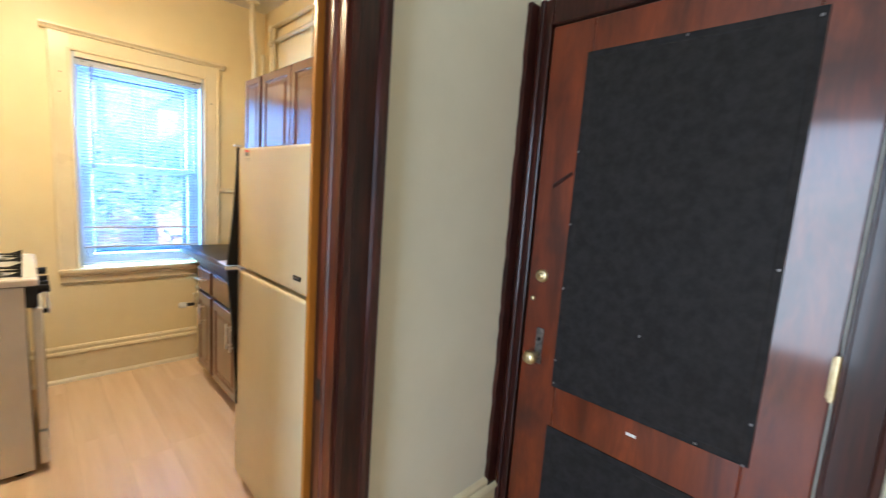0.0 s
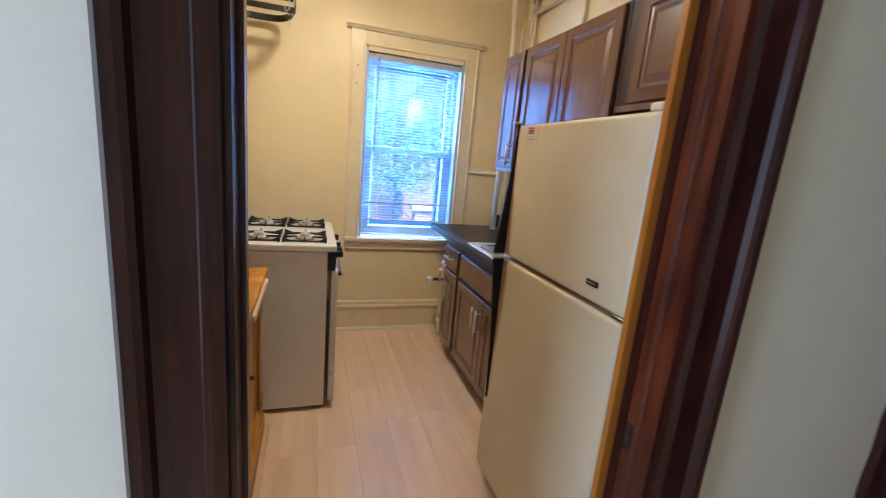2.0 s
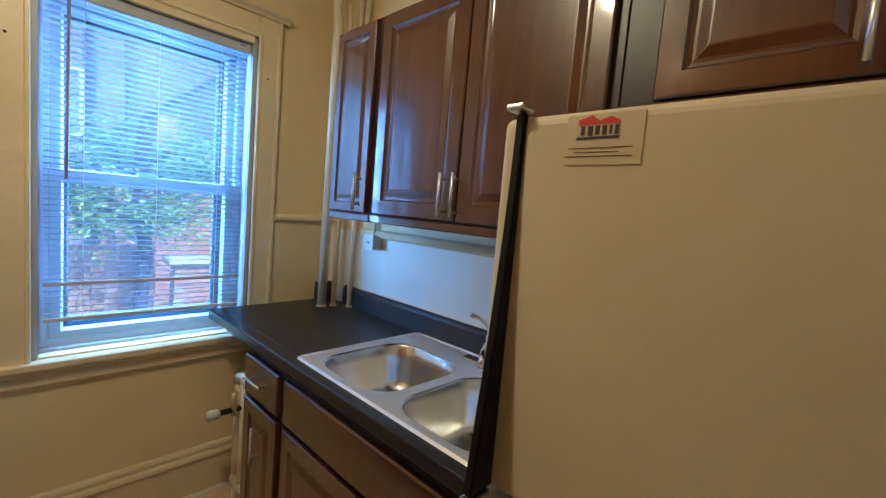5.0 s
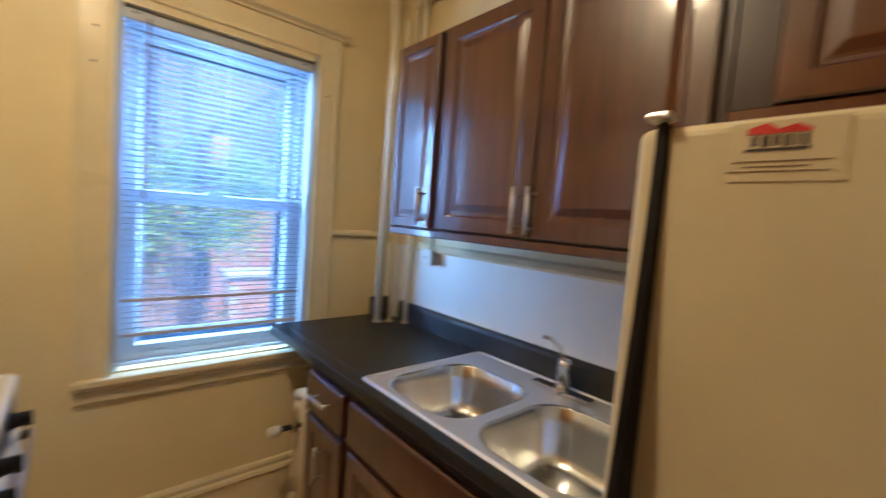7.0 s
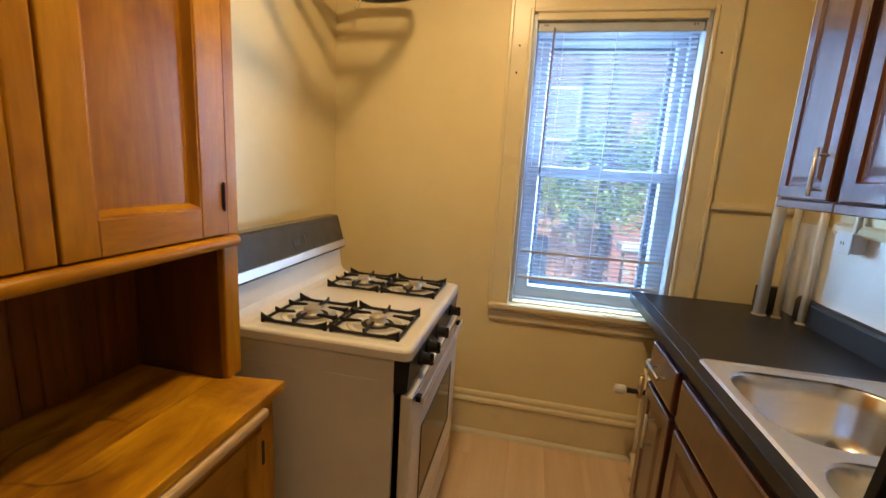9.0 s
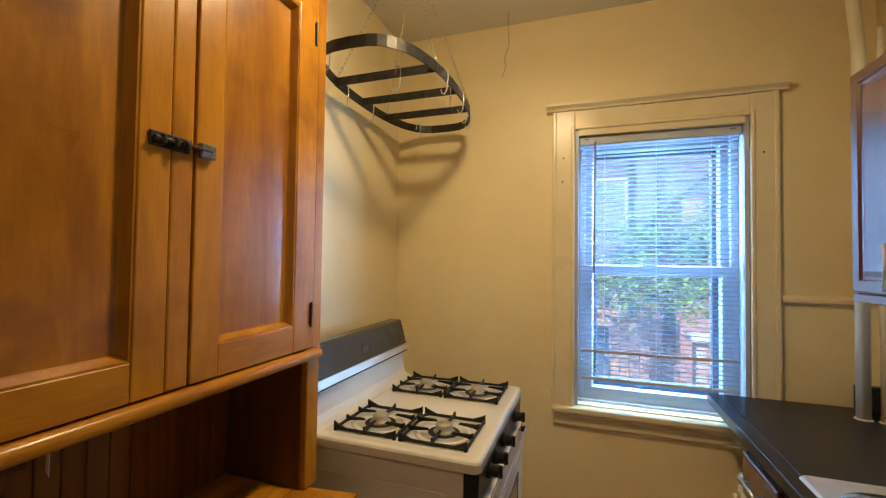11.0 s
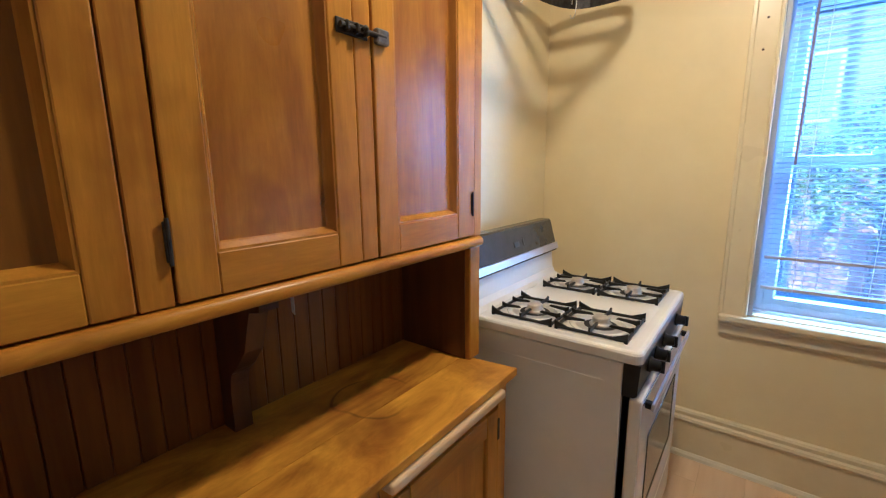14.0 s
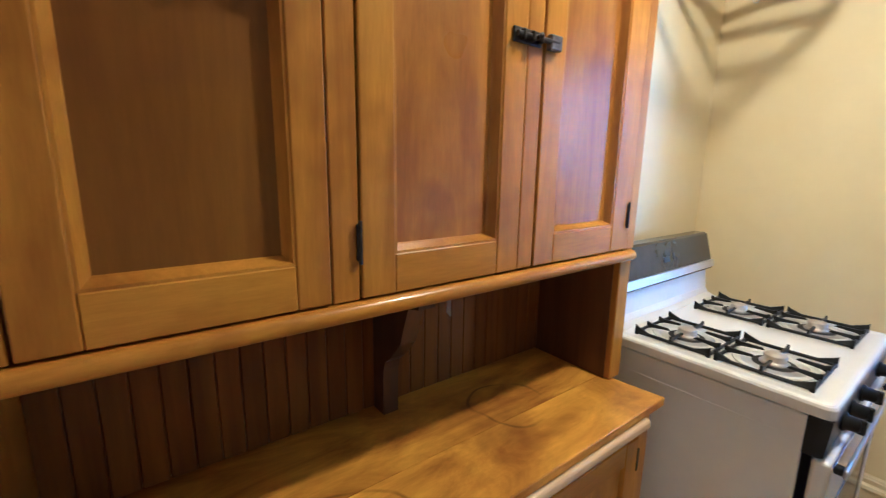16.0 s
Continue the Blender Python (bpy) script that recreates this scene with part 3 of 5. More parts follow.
            bot = [sl.verts.new((v.co.x, v.co.y, v.co.z - 0.0007)) for v in top]
            for k in range(4):
                sl.faces.new((top[k], top[k + 1], top[k + 6], top[k + 5]))
                sl.faces.new((bot[k + 1], bot[k], bot[k + 5], bot[k + 6]))
            sl.faces.new((top[0], top[5], bot[5], bot[0]))
            sl.faces.new((top[4], bot[4], bot[9], top[9]))
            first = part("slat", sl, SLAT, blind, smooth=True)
            first.location = (b0 + 0.01, by, z)
        else:
            s = new("slat", first.data)
            s.parent, s.matrix_parent_inverse = blind, first.matrix_parent_inverse
            s.location = (b0 + 0.01, by, z)
    part("bottom_rail", box(b0 + 0.01, b1 - 0.01, by - 0.012, by + 0.012, 0.903, 0.917, 0.004, 2), RAIL, blind)
    part("stacked_slats", box(b0 + 0.01, b1 - 0.01, by - 0.012, by + 0.012, 1.040, 1.052, 0.003, 2), RAIL, blind)
    for x in (b0 + 0.12, (b0 + b1) / 2, b1 - 0.12):
        part("ladder_cord", rod((x, by - 0.013, 0.905), (x, by - 0.013, g1 - 0.03), 0.0012, 6), WHITE, blind)
    part("tilt_wand", rod((b0 + 0.075, by - 0.03, g1 - 0.03), (b0 + 0.07, by - 0.03, 1.44), 0.0050, 8), WAND, blind, "clear grey plastic wand")


window()


# ---- doorway and entry door ----
def doorway():
    d0, d1, dz = DOORWAY
    way = tagged(new("door_1"), "dark mahogany cased doorway without a door", "doorway", "", "structure")
    # casing on the hall side: flat board, outer backband, inner bead
    for s, x in ((-1, d0), (1, d1)):
        def px(a):
            return x + s * a
        edge = 0.016 if s < 0 else 0.040
        wide = 0.003 if s < 0 else 0.0
        prof = [(px(-0.006), HALL_FACE - 0.0025), (px(-0.006), HALL_FACE - 0.016), (px(0.012), HALL_FACE - 0.020), (px(0.020), HALL_FACE - 0.020), (px(0.024), HALL_FACE - 0.014),
                (px(0.078 + wide), HALL_FACE - 0.014), (px(0.082 + wide), HALL_FACE - 0.026), (px(0.090 + wide), HALL_FACE - 0.032), (px(0.104 + wide), HALL_FACE - 0.034), (px(0.112 + wide), HALL_FACE - 0.026), (px(0.112 + wide), HALL_FACE), (px(0.002), HALL_FACE)]
        part("casing_side", prism(prof, 0, dz + 0.008), MAHOGANY, way)
        # jamb with a stop in its middle
        prof = [(px(0.0), HALL_FACE - 0.002), (px(-0.016), HALL_FACE - 0.002), (px(-0.016), HALL_FACE + 0.040), (px(-0.020), HALL_FACE + 0.044), (px(-0.024), HALL_FACE + 0.046), (px(-0.024), HALL_FACE + 0.070), (px(-0.020), HALL_FACE + 0.074), (px(-0.016), HALL_FACE + 0.0775), (px(0.0), HALL_FACE + 0.0775)]
        part("jamb", prism(prof, 0, dz), MAHOGANY if s < 0 else RED_DARK, way)
        prof = [(px(0.0), HALL_FACE + 0.078), (px(-0.018), HALL_FACE + 0.078), (px(-0.018), KITCHEN_FACE + 0.0015), (px(0.0), KITCHEN_FACE + 0.0015)]
        part("jamb_edge", prism(prof, 0, dz), MAHOGANY, way, "dark bead on the jamb")
        prof = [(px(-edge), KITCHEN_FACE + 0.002), (px(0.10), KITCHEN_FACE + 0.002), (px(0.10), KITCHEN_FACE + 0.024), (px(0.02), KITCHEN_FACE + 0.026), (px(-edge), KITCHEN_FACE + 0.018)]

        part("kitchen_casing", prism(prof, 0, dz), ORANGE, way, "orange casing edge")
    part("head_casing", box(d0 - 0.126, d1 + 0.112, HALL_FACE - 0.026, HALL_FACE, dz + 0.010, dz + 0.12, 0.004), MAHOGANY, way)
    part("head_jamb", box(d0 + 0.001, d1 - 0.001, HALL_FACE, KITCHEN_FACE, dz - 0.018, dz - 0.001, 0.002), MAHOGANY, way)
    part("strike_plate", box(d1 - 0.0262, d1 - 0.0242, HALL_FACE + 0.050, HALL_FACE + 0.068, 0.815, 0.880), IRON, way, "worn dark metal strike plate")


doorway()


def entry_door():
    e0, e1, ez = ENTRY
    fr = tagged(new("door_2"), "closed red mahogany entry door with charcoal panels", "door", "", "structure")
    xf = 1.588
    # frame: casing boards round the opening
    for a, b, s in ((e1 + 0.004, HALL_FACE - 0.0205, 1), (e0 - 0.115, e0 - 0.004, -1)):
        bm = box(EAST - 0.028, EAST, a, b, 0, ez + 0.10, 0.004)
        y = b if s > 0 else a
        box(EAST - 0.040, EAST, min(y, y - s * 0.022), max(y, y - s * 0.022), 0, ez + 0.10, 0.006, 2, bm=bm)
        y = a if s > 0 else b
        box(EAST - 0.036, EAST, min(y, y + s * 0.012), max(y, y + s * 0.012), 0, ez + 0.01, 0.004, 2, bm=bm)
        part("casing_side", bm, MAHOGANY, fr)
    rnd = random.Random(7)
    edge = [(1.520 + rnd.uniform(-0.005, 0.004), z * 0.045) for z in range(int((ez + 0.10) / 0.045) + 1)]
    outline = edge + [(1.572, edge[-1][1]), (1.572, 0)]
    m = Matrix(((1, 0, 0, 0), (0, 0, 1, HALL_FACE - 0.020), (0, 1, 0, 0), (0, 0, 0, 1)))
    part("corner_board", swept(outline, m, 0.0195), MAHOGANY, fr, "dark corner board with a ragged painted edge")
    part("casing_head", box(EAST - 0.034, EAST, e0 - 0.004, e1 + 0.004, ez + 0.004, ez + 0.10, 0.005), MAHOGANY, fr)
    # stiles, rails and recessed panels
    leaf = part("door_leaf", box(xf + 0.012, xf + 0.045, e0 + 0.003, e1 - 0.003, 0.008, ez - 0.004), RED_WOOD, fr)
    # unseen board behind the leaf, added to block light through the gaps
    part("gap_light_block", box(xf + 0.0465, xf + 0.062, e0 - 0.001, e1 + 0.001, 0.0, ez - 0.001), MAHOGANY, fr)
    up = (0.502, 1.100, 0.745, 1.950)
    lo = (0.502, 1.100, 0.130, 0.560)
    part("stile", box(xf - 0.006, xf + 0.012, e0 + 0.003, up[0], 0.008, ez - 0.004, 0.003), RED_WOOD, leaf)
    part("stile", box(xf - 0.006, xf + 0.012, up[1], e1 - 0.003, 0.008, ez - 0.004, 0.003), RED_WOOD, leaf)
    for a, b in ((up[3], ez - 0.004), (lo[3], up[2]), (0.008, lo[2])):
        part("rail", box(xf - 0.0055, xf + 0.012, up[0] + 0.0005, up[1] - 0.0005, a, b, 0.003), RED_WOOD, leaf)
    for y0, y1, z0, z1 in (up, lo):
        # charcoal sheet pinned over the panel, slightly larger than it
        part("panel_sheet", rings(facing(xf - 0.0062, y1 + 0.014, z0 - 0.012, "-x"), y1 - y0 + 0.03, z1 - z0 + 0.024, [(0, 0), (0, 0.003), (0.002, 0.0045), (0.020, 0.0045), (0.024, 0.003)]), DOOR_PANEL, leaf, "charcoal grey sheet with pinned edges")
    for y, z in ((1.108, 1.36), (1.108, 1.12), (1.108, 0.84), (1.108, 1.62), (0.50, 1.94), (0.497, 0.86), (0.496, 1.3), (0.62, 0.742), (0.50, 0.735), (0.80, 1.955), (1.105, 0.75), (0.82, 1.02)):
        part("screw", lathe([(0.0045, 0), (0.004, 0.0015), (0.001, 0.002)], (xf - 0.0107, y, z), (-1, 0, 0), 8), WORN_IRON, leaf)
    part("paint_chip", box(xf - 0.0068, xf - 0.006, 0.790, 0.822, 0.672, 0.682), WHITE, leaf)
    for y, z, r in ((1.205, 1.150, 0.026),):
        part("deadbolt", lathe([(r, 0), (r, 0.004), (r * 0.9, 0.009), (r * 0.5, 0.011), (r * 0.42, 0.010), (r * 0.4, 0.013), (0.002, 0.013)], (xf - 0.006, y, z), (-1, 0, 0), 28), BRASS, leaf, "round worn brass deadbolt", True)
    part("latch_button", lathe([(0.010, 0), (0.010, 0.004), (0.006, 0.007), (0.001, 0.008)], (xf - 0.006, 1.236, 1.055), (-1, 0, 0), 16), BRASS, leaf, "", True)
    plate = part("lock_plate", box(xf - 0.010, xf - 0.006, 1.171, 1.203, 0.800, 0.945, 0.002), WORN_IRON, leaf, "worn metal lock plate")
    part("key_hole", lathe([(0.007, 0), (0.007, 0.002), (0.001, 0.0022)], (xf - 0.010, 1.187, 0.900), (-1, 0, 0), 14), BLACK, plate)
    part("door_knob", lathe([(0.012, 0), (0.010, 0.02), (0.012, 0.03), (0.024, 0.038), (0.028, 0.050), (0.024, 0.062), (0.010, 0.067), (0.001, 0.068)], (xf - 0.010, 1.190, 0.835), (-1, 0, 0), 24), BRASS, leaf, "round brass door knob", True)
    for z in (1.05, 0.25, 1.85):
        h = part("hinge", box(xf - 0.013, xf - 0.0065, e0 - 0.006, e0 + 0.012, z - 0.055, z + 0.055, 0.002), BRASS, leaf, "brass hinge")
        part("hinge_pin", rod((xf - 0.014, e0 + 0.002, z - 0.06), (xf - 0.014, e0 + 0.002, z + 0.06), 0.006, 10), BRASS, h)
    part("safety_chain_slot", turned(box(-0.003, 0.0, -0.045, 0.045, -0.007, 0.007, 0.002), Matrix.Translation((xf - 0.006, 1.160, 1.52)) @ Matrix.Rotation(radians(-35), 4, "X")), MAHOGANY, leaf, "dark metal chain slot")


entry_door()


# ---- hutch ----
def hutch():
    x0, xu, xl = -0.56, -0.267, -0.150
    y0, y1 = 1.49, 2.826
    zt = 2.36
    h = thing("hutch", (-0.36, 2.16, 0), "honey pine built-in hutch with panelled doors and open shelf", "hutch")
    # upper carcass
    part("side_panel", box(x0, xu - 0.002, y1 - 0.054, y1, 0.846, zt, 0.003), PINE_V, h)
    part("side_panel", box(x0, xu - 0.002, y0, y0 + 0.03, 0.846, zt, 0.003), PINE_V, h)
    part("upper_bottom", box(x0, xu - 0.004, y0 + 0.03, y1 - 0.0545, 1.205, 1.235), PINE_H, h)
    part("upper_top", box(x0, xu + 0.02, y0, y1, zt + 0.001, zt + 0.03, 0.006, 2), PINE_H, h)
    part("upper_back", box(x0, x0 + 0.012, y0 + 0.03, y1 - 0.0545, 1.236, zt), PINE_RECESS_SHADE, h)
    part("face_stile", box(xu - 0.022, xu, 2.790, y1 + 0.002, 1.238, zt, 0.002), PINE_V, h)
    part("face_stile", box(xu - 0.022, xu, 1.936, 1.982, 1.238, zt, 0.002), PINE_V, h)
    part("face_stile", box(xu - 0.022, xu, y0, 1.572, 1.238, zt, 0.002), PINE_V, h)
    part("face_rail", box(xu - 0.022, xu - 0.001, 1.572, 2.790, 2.255, zt, 0.002), PINE_H, h)
    m = along(xu - 0.02, y0, 1.206, (1, 0, 0), (0, 1, 0))
    part("lower_moulding", swept([(0, 0)] + [(0.024 + 0.015 * math.sin(math.pi * i / 18), 0.015 - 0.015 * math.cos(math.pi * i / 18)) for i in range(19)] + [(0, 0.030)], m, y1 - y0 - 0.014), PINE_H, h)

    def door(a, b, z0, z1, hinge_y, left, right, astragal=0.0, panel=PINE_PANEL):
        d = part("door", box(xu - 0.030, xu - 0.019, a + 0.05, b - 0.05 - astragal, z0 + 0.05, z1 - 0.05), panel, h, "pine panelled door")
        b2 = b - astragal
        part("stile", box(xu - 0.030, xu + 0.003, a + 0.0015, a + left, z0, z1, 0.003, 2), PINE_V, d)
        part("stile", box(xu - 0.030, xu + 0.003, b2 - right, b2 - 0.0015, z0, z1, 0.003, 2), PINE_V, d)
        part("rail", box(xu - 0.030, xu + 0.0025, a + left + 0.0004, b2 - right - 0.0004, z0, z0 + 0.069, 0.002), PINE_H, d)
        part("rail", box(xu - 0.030, xu + 0.0025, a + left + 0.0004, b2 - right - 0.0004, z1 - 0.077, z1, 0.002), PINE_H, d)
        part("panel_moulding", rings(along_face(xu - 0.0195, a + left, z0 + 0.069), b2 - a - left - right, z1 - z0 - 0.146,
                                     [(0, 0), (0, 0.0205), (0.004, 0.0200), (0.012, 0.004), (0.015, 0.0)], cap=False, back=False), PINE_V, d)
        if astragal:
            part("astragal", box(xu - 0.021, xu + 0.002, b2, b - 0.0015, z0, z1, 0.004, 2), PINE_V, d)
        for z in (z0 + 0.095, z1 - 0.12) if panel is PINE_PANEL else ():
            hg = part("hinge", box(xu + 0.0005, xu + 0.0052, hinge_y - 0.0045, hinge_y + 0.0045, z - 0.030, z + 0.030, 0.001), IRON, d, "dark iron butt hinge")
            part("hinge_pin", rod((xu + 0.007, hinge_y, z - 0.035), (xu + 0.007, hinge_y, z + 0.035), 0.0032, 8), IRON, hg)
        return d

    door(1.574, 1.934, 1.240, 2.253, 1.575, 0.060, 0.054, panel=PINE_SIDE_SHADE)
    door(1.984, 2.397, 1.240, 2.253, 1.981, 0.064, 0.062, 0.048)
    door(2.399, 2.789, 1.240, 2.253, 2.772, 0.066, 0.084)

    def bolt(y, z):
        b = part("slide_bolt", box(xu + 0.003, xu + 0.008, y - 0.005, y + 0.075, z - 0.014, z + 0.014, 0.002), IRON, h, "dark iron slide bolt")
        part("bolt_rod", rod((xu + 0.013, y, z), (xu + 0.013, y + 0.118, z), 0.0055, 10), IRON, b)
        for k in (0.015, 0.040, 0.064):
            part("bolt_loop", box(xu + 0.006, xu + 0.021, y + k - 0.005, y + k + 0.005, z - 0.010, z + 0.010, 0.003), IRON, b)
        part("bolt_knob", lathe([(0.005, 0), (0.004, 0.008), (0.007, 0.012), (0.001, 0.016)], (xu + 0.016, y + 0.052, z), (1, 0, 0), 10), IRON, b)
        part("bolt_keeper", box(xu + 0.003, xu + 0.018, y + 0.092, y + 0.128, z - 0.015, z + 0.015, 0.003), WORN_IRON, b)

    bolt(2.308, 1.705)
    bolt(1.785, 1.712)
    # open shelf: beadboard back, bracket, paper tag
    yy = y0 + 0.03
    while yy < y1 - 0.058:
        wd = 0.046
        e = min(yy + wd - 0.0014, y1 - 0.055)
        part("beadboard", box(x0, x0 + 0.014, yy, e, 0.846, 1.204, 0.0022), PINE_RECESS_SHADE, h)
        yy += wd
    part("back_sheet", box(x0 - 0.004, x0 - 0.0005, y0 + 0.03, y1 - 0.055, 0.846, 1.204), PINE_RECESS_SHADE, h)
    # thin sheet added over the side panel to darken the recess
    part("shelf_end", box(x0 + 0.0145, xu - 0.020, y1 - 0.058, y1 - 0.0545, 0.846, 1.204), SHELF_END, h, "shelf end liner coloured as recess shade")
    br = [(0.0, 0.0), (0.0, 0.356), (0.205, 0.356), (0.205, 0.318), (0.165, 0.310), (0.150, 0.270), (0.130, 0.215), (0.085, 0.165), (0.060, 0.145), (0.052, 0.120), (0.049, 0.090), (0.050, 0.0)]
    part("bracket", swept(br, along(x0 + 0.015, 2.145, 0.847, (1, 0, 0), (0, 1, 0)), 0.042), BRACKET, h, "curved wooden shelf bracket")
    part("paper_tag", turned(box(-0.012, 0.012, -0.0005, 0.0005, 1.158, 1.204), Matrix.Translation((-0.304, 2.1955, 0)) @ Matrix.Rotation(radians(-20), 4, "Z")), WHITE, h, "small white paper tag")
    # worktop with a clipped corner
    for a, b in ((x0, -0.305), (-0.305, -0.122)):
        far = 2.790 if b < -0.2 else 2.814
        bm = prism([(a + 0.0002, y0), (b - 0.0002, y0), (b - (0.004 if far > 2.8 else 0.0002), far), (a + 0.0002, 2.790)], 0.820, 0.845)
        bmesh.ops.bevel(bm, geom=bm.edges[:], offset=0.0003 if far < 2.8 else 0.002, segments=1, affect="EDGES")
        part("worktop_board", bm, PINE_TOP, h, "worn and ring-stained pine board")
    # lower cabinet
    part("lower_side", box(x0, xl - 0.022, y1 - 0.060, y1 - 0.035, 0.06, 0.818), PINE_V, h)
    # inner boards of the open bay, darkened by colour to stand for its shade
    part("lower_side", box(x0, xl - 0.022, 1.815, 1.838, 0.06, 0.818), PINE_RECESS_SHADE, h)
    part("lower_side", box(x0, xl - 0.022, y0, y0 + 0.02, 0.06, 0.818), PINE_RECESS_SHADE, h)
    part("lower_back", box(x0, x0 + 0.012, y0 + 0.021, y1 - 0.061, 0.06, 0.818), PINE_RECESS_SHADE, h)
    part("lower_floor", box(x0 + 0.012, xl - 0.022, y0 + 0.021, y1 - 0.061, 0.085, 0.105), PINE_RECESS_SHADE, h)
    part("face_stile", box(xl - 0.022, xl, 2.742, y1 - 0.034, 0.10, 0.818, 0.002), PINE_V, h)
    part("face_stile", box(xl - 0.022, xl, 2.258, 2.290, 0.10, 0.818, 0.002), PINE_V, h)
    part("face_stile", box(xl - 0.022, xl, 1.815, 1.842, 0.10, 0.818, 0.002), PINE_V, h)
    part("face_rail", box(xl - 0.022, xl - 0.001, 2.290, 2.742, 0.745, 0.818, 0.002), PINE_H, h)
    part("base_board", box(xl - 0.02, xl + 0.010, 1.815, y1 - 0.034, 0.0, 0.10, 0.006, 2), PINE_H, h)
    part("base_shoe", box(xl + 0.0105, xl + 0.036, 1.815, y1 - 0.020, 0.0, 0.022, 0.006, 2), PINE_RAW, h, "yellow pine shoe strip")
    # three drawers with cup-like knobs
    for z0, z1 in ((0.625, 0.806), (0.385, 0.612), (0.125, 0.372)):
        d = part("drawer", box(xl - 0.020, xl + 0.004, 1.844, 2.256, z0, z1, 0.004, 2), PINE_H, h, "pine drawer front")
        part("knob", lathe([(0.010, 0), (0.009, 0.012), (0.022, 0.020), (0.026, 0.028), (0.020, 0.036), (0.002, 0.038)], (xl + 0.004, 2.06, (z0 + z1) / 2 + 0.02), (1, 0, 0), 20), IRON, d, "round dark knob", True)
    d = part("lower_door", box(xl - 0.020, xl - 0.010, 2.34, 2.69, 0.16, 0.69), PINE_V, h, "pine panelled door")
    part("stile", box(xl - 0.020, xl + 0.003, 2.292, 2.350, 0.108, 0.742, 0.003), PINE_V, d)
    part("stile", box(xl - 0.020, xl + 0.003, 2.680, 2.740, 0.108, 0.742, 0.003), PINE_V, d)
    part("rail", box(xl - 0.020, xl + 0.0025, 2.3505, 2.6795, 0.108, 0.175, 0.002), PINE_H, d)
    part("rail", box(xl - 0.020, xl + 0.0025, 2.3505, 2.6795, 0.675, 0.742, 0.002), PINE_H, d)
    part("turn_latch", lathe([(0.007, 0), (0.006, 0.012), (0.010, 0.018), (0.002, 0.022)], (xl + 0.003, 2.31, 0.55), (1, 0, 0), 12), IRON, d)
    for z in (0.672, 0.19):
        part("hinge", box(xl + 0.0005, xl + 0.0055, 2.736, 2.746, z - 0.034, z + 0.034, 0.001), IRON, d)
    part("bread_board", box(-0.50, -0.114, 2.262, 2.728, 0.791, 0.817, 0.008, 3), PINE_RAW, h, "pale pull-out bread board")


def along_face(x, y, z):
    """Carries (u, v, depth) onto a face that looks along +x, u running along y."""
    m = Matrix.Identity(4)
    for i in range(3):
        m[i][0], m[i][1], m[i][2], m[i][3] = (0, 1, 0)[i], (0, 0, 1)[i], (1, 0, 0)[i], (x, y, z)[i]
    return m


hutch()


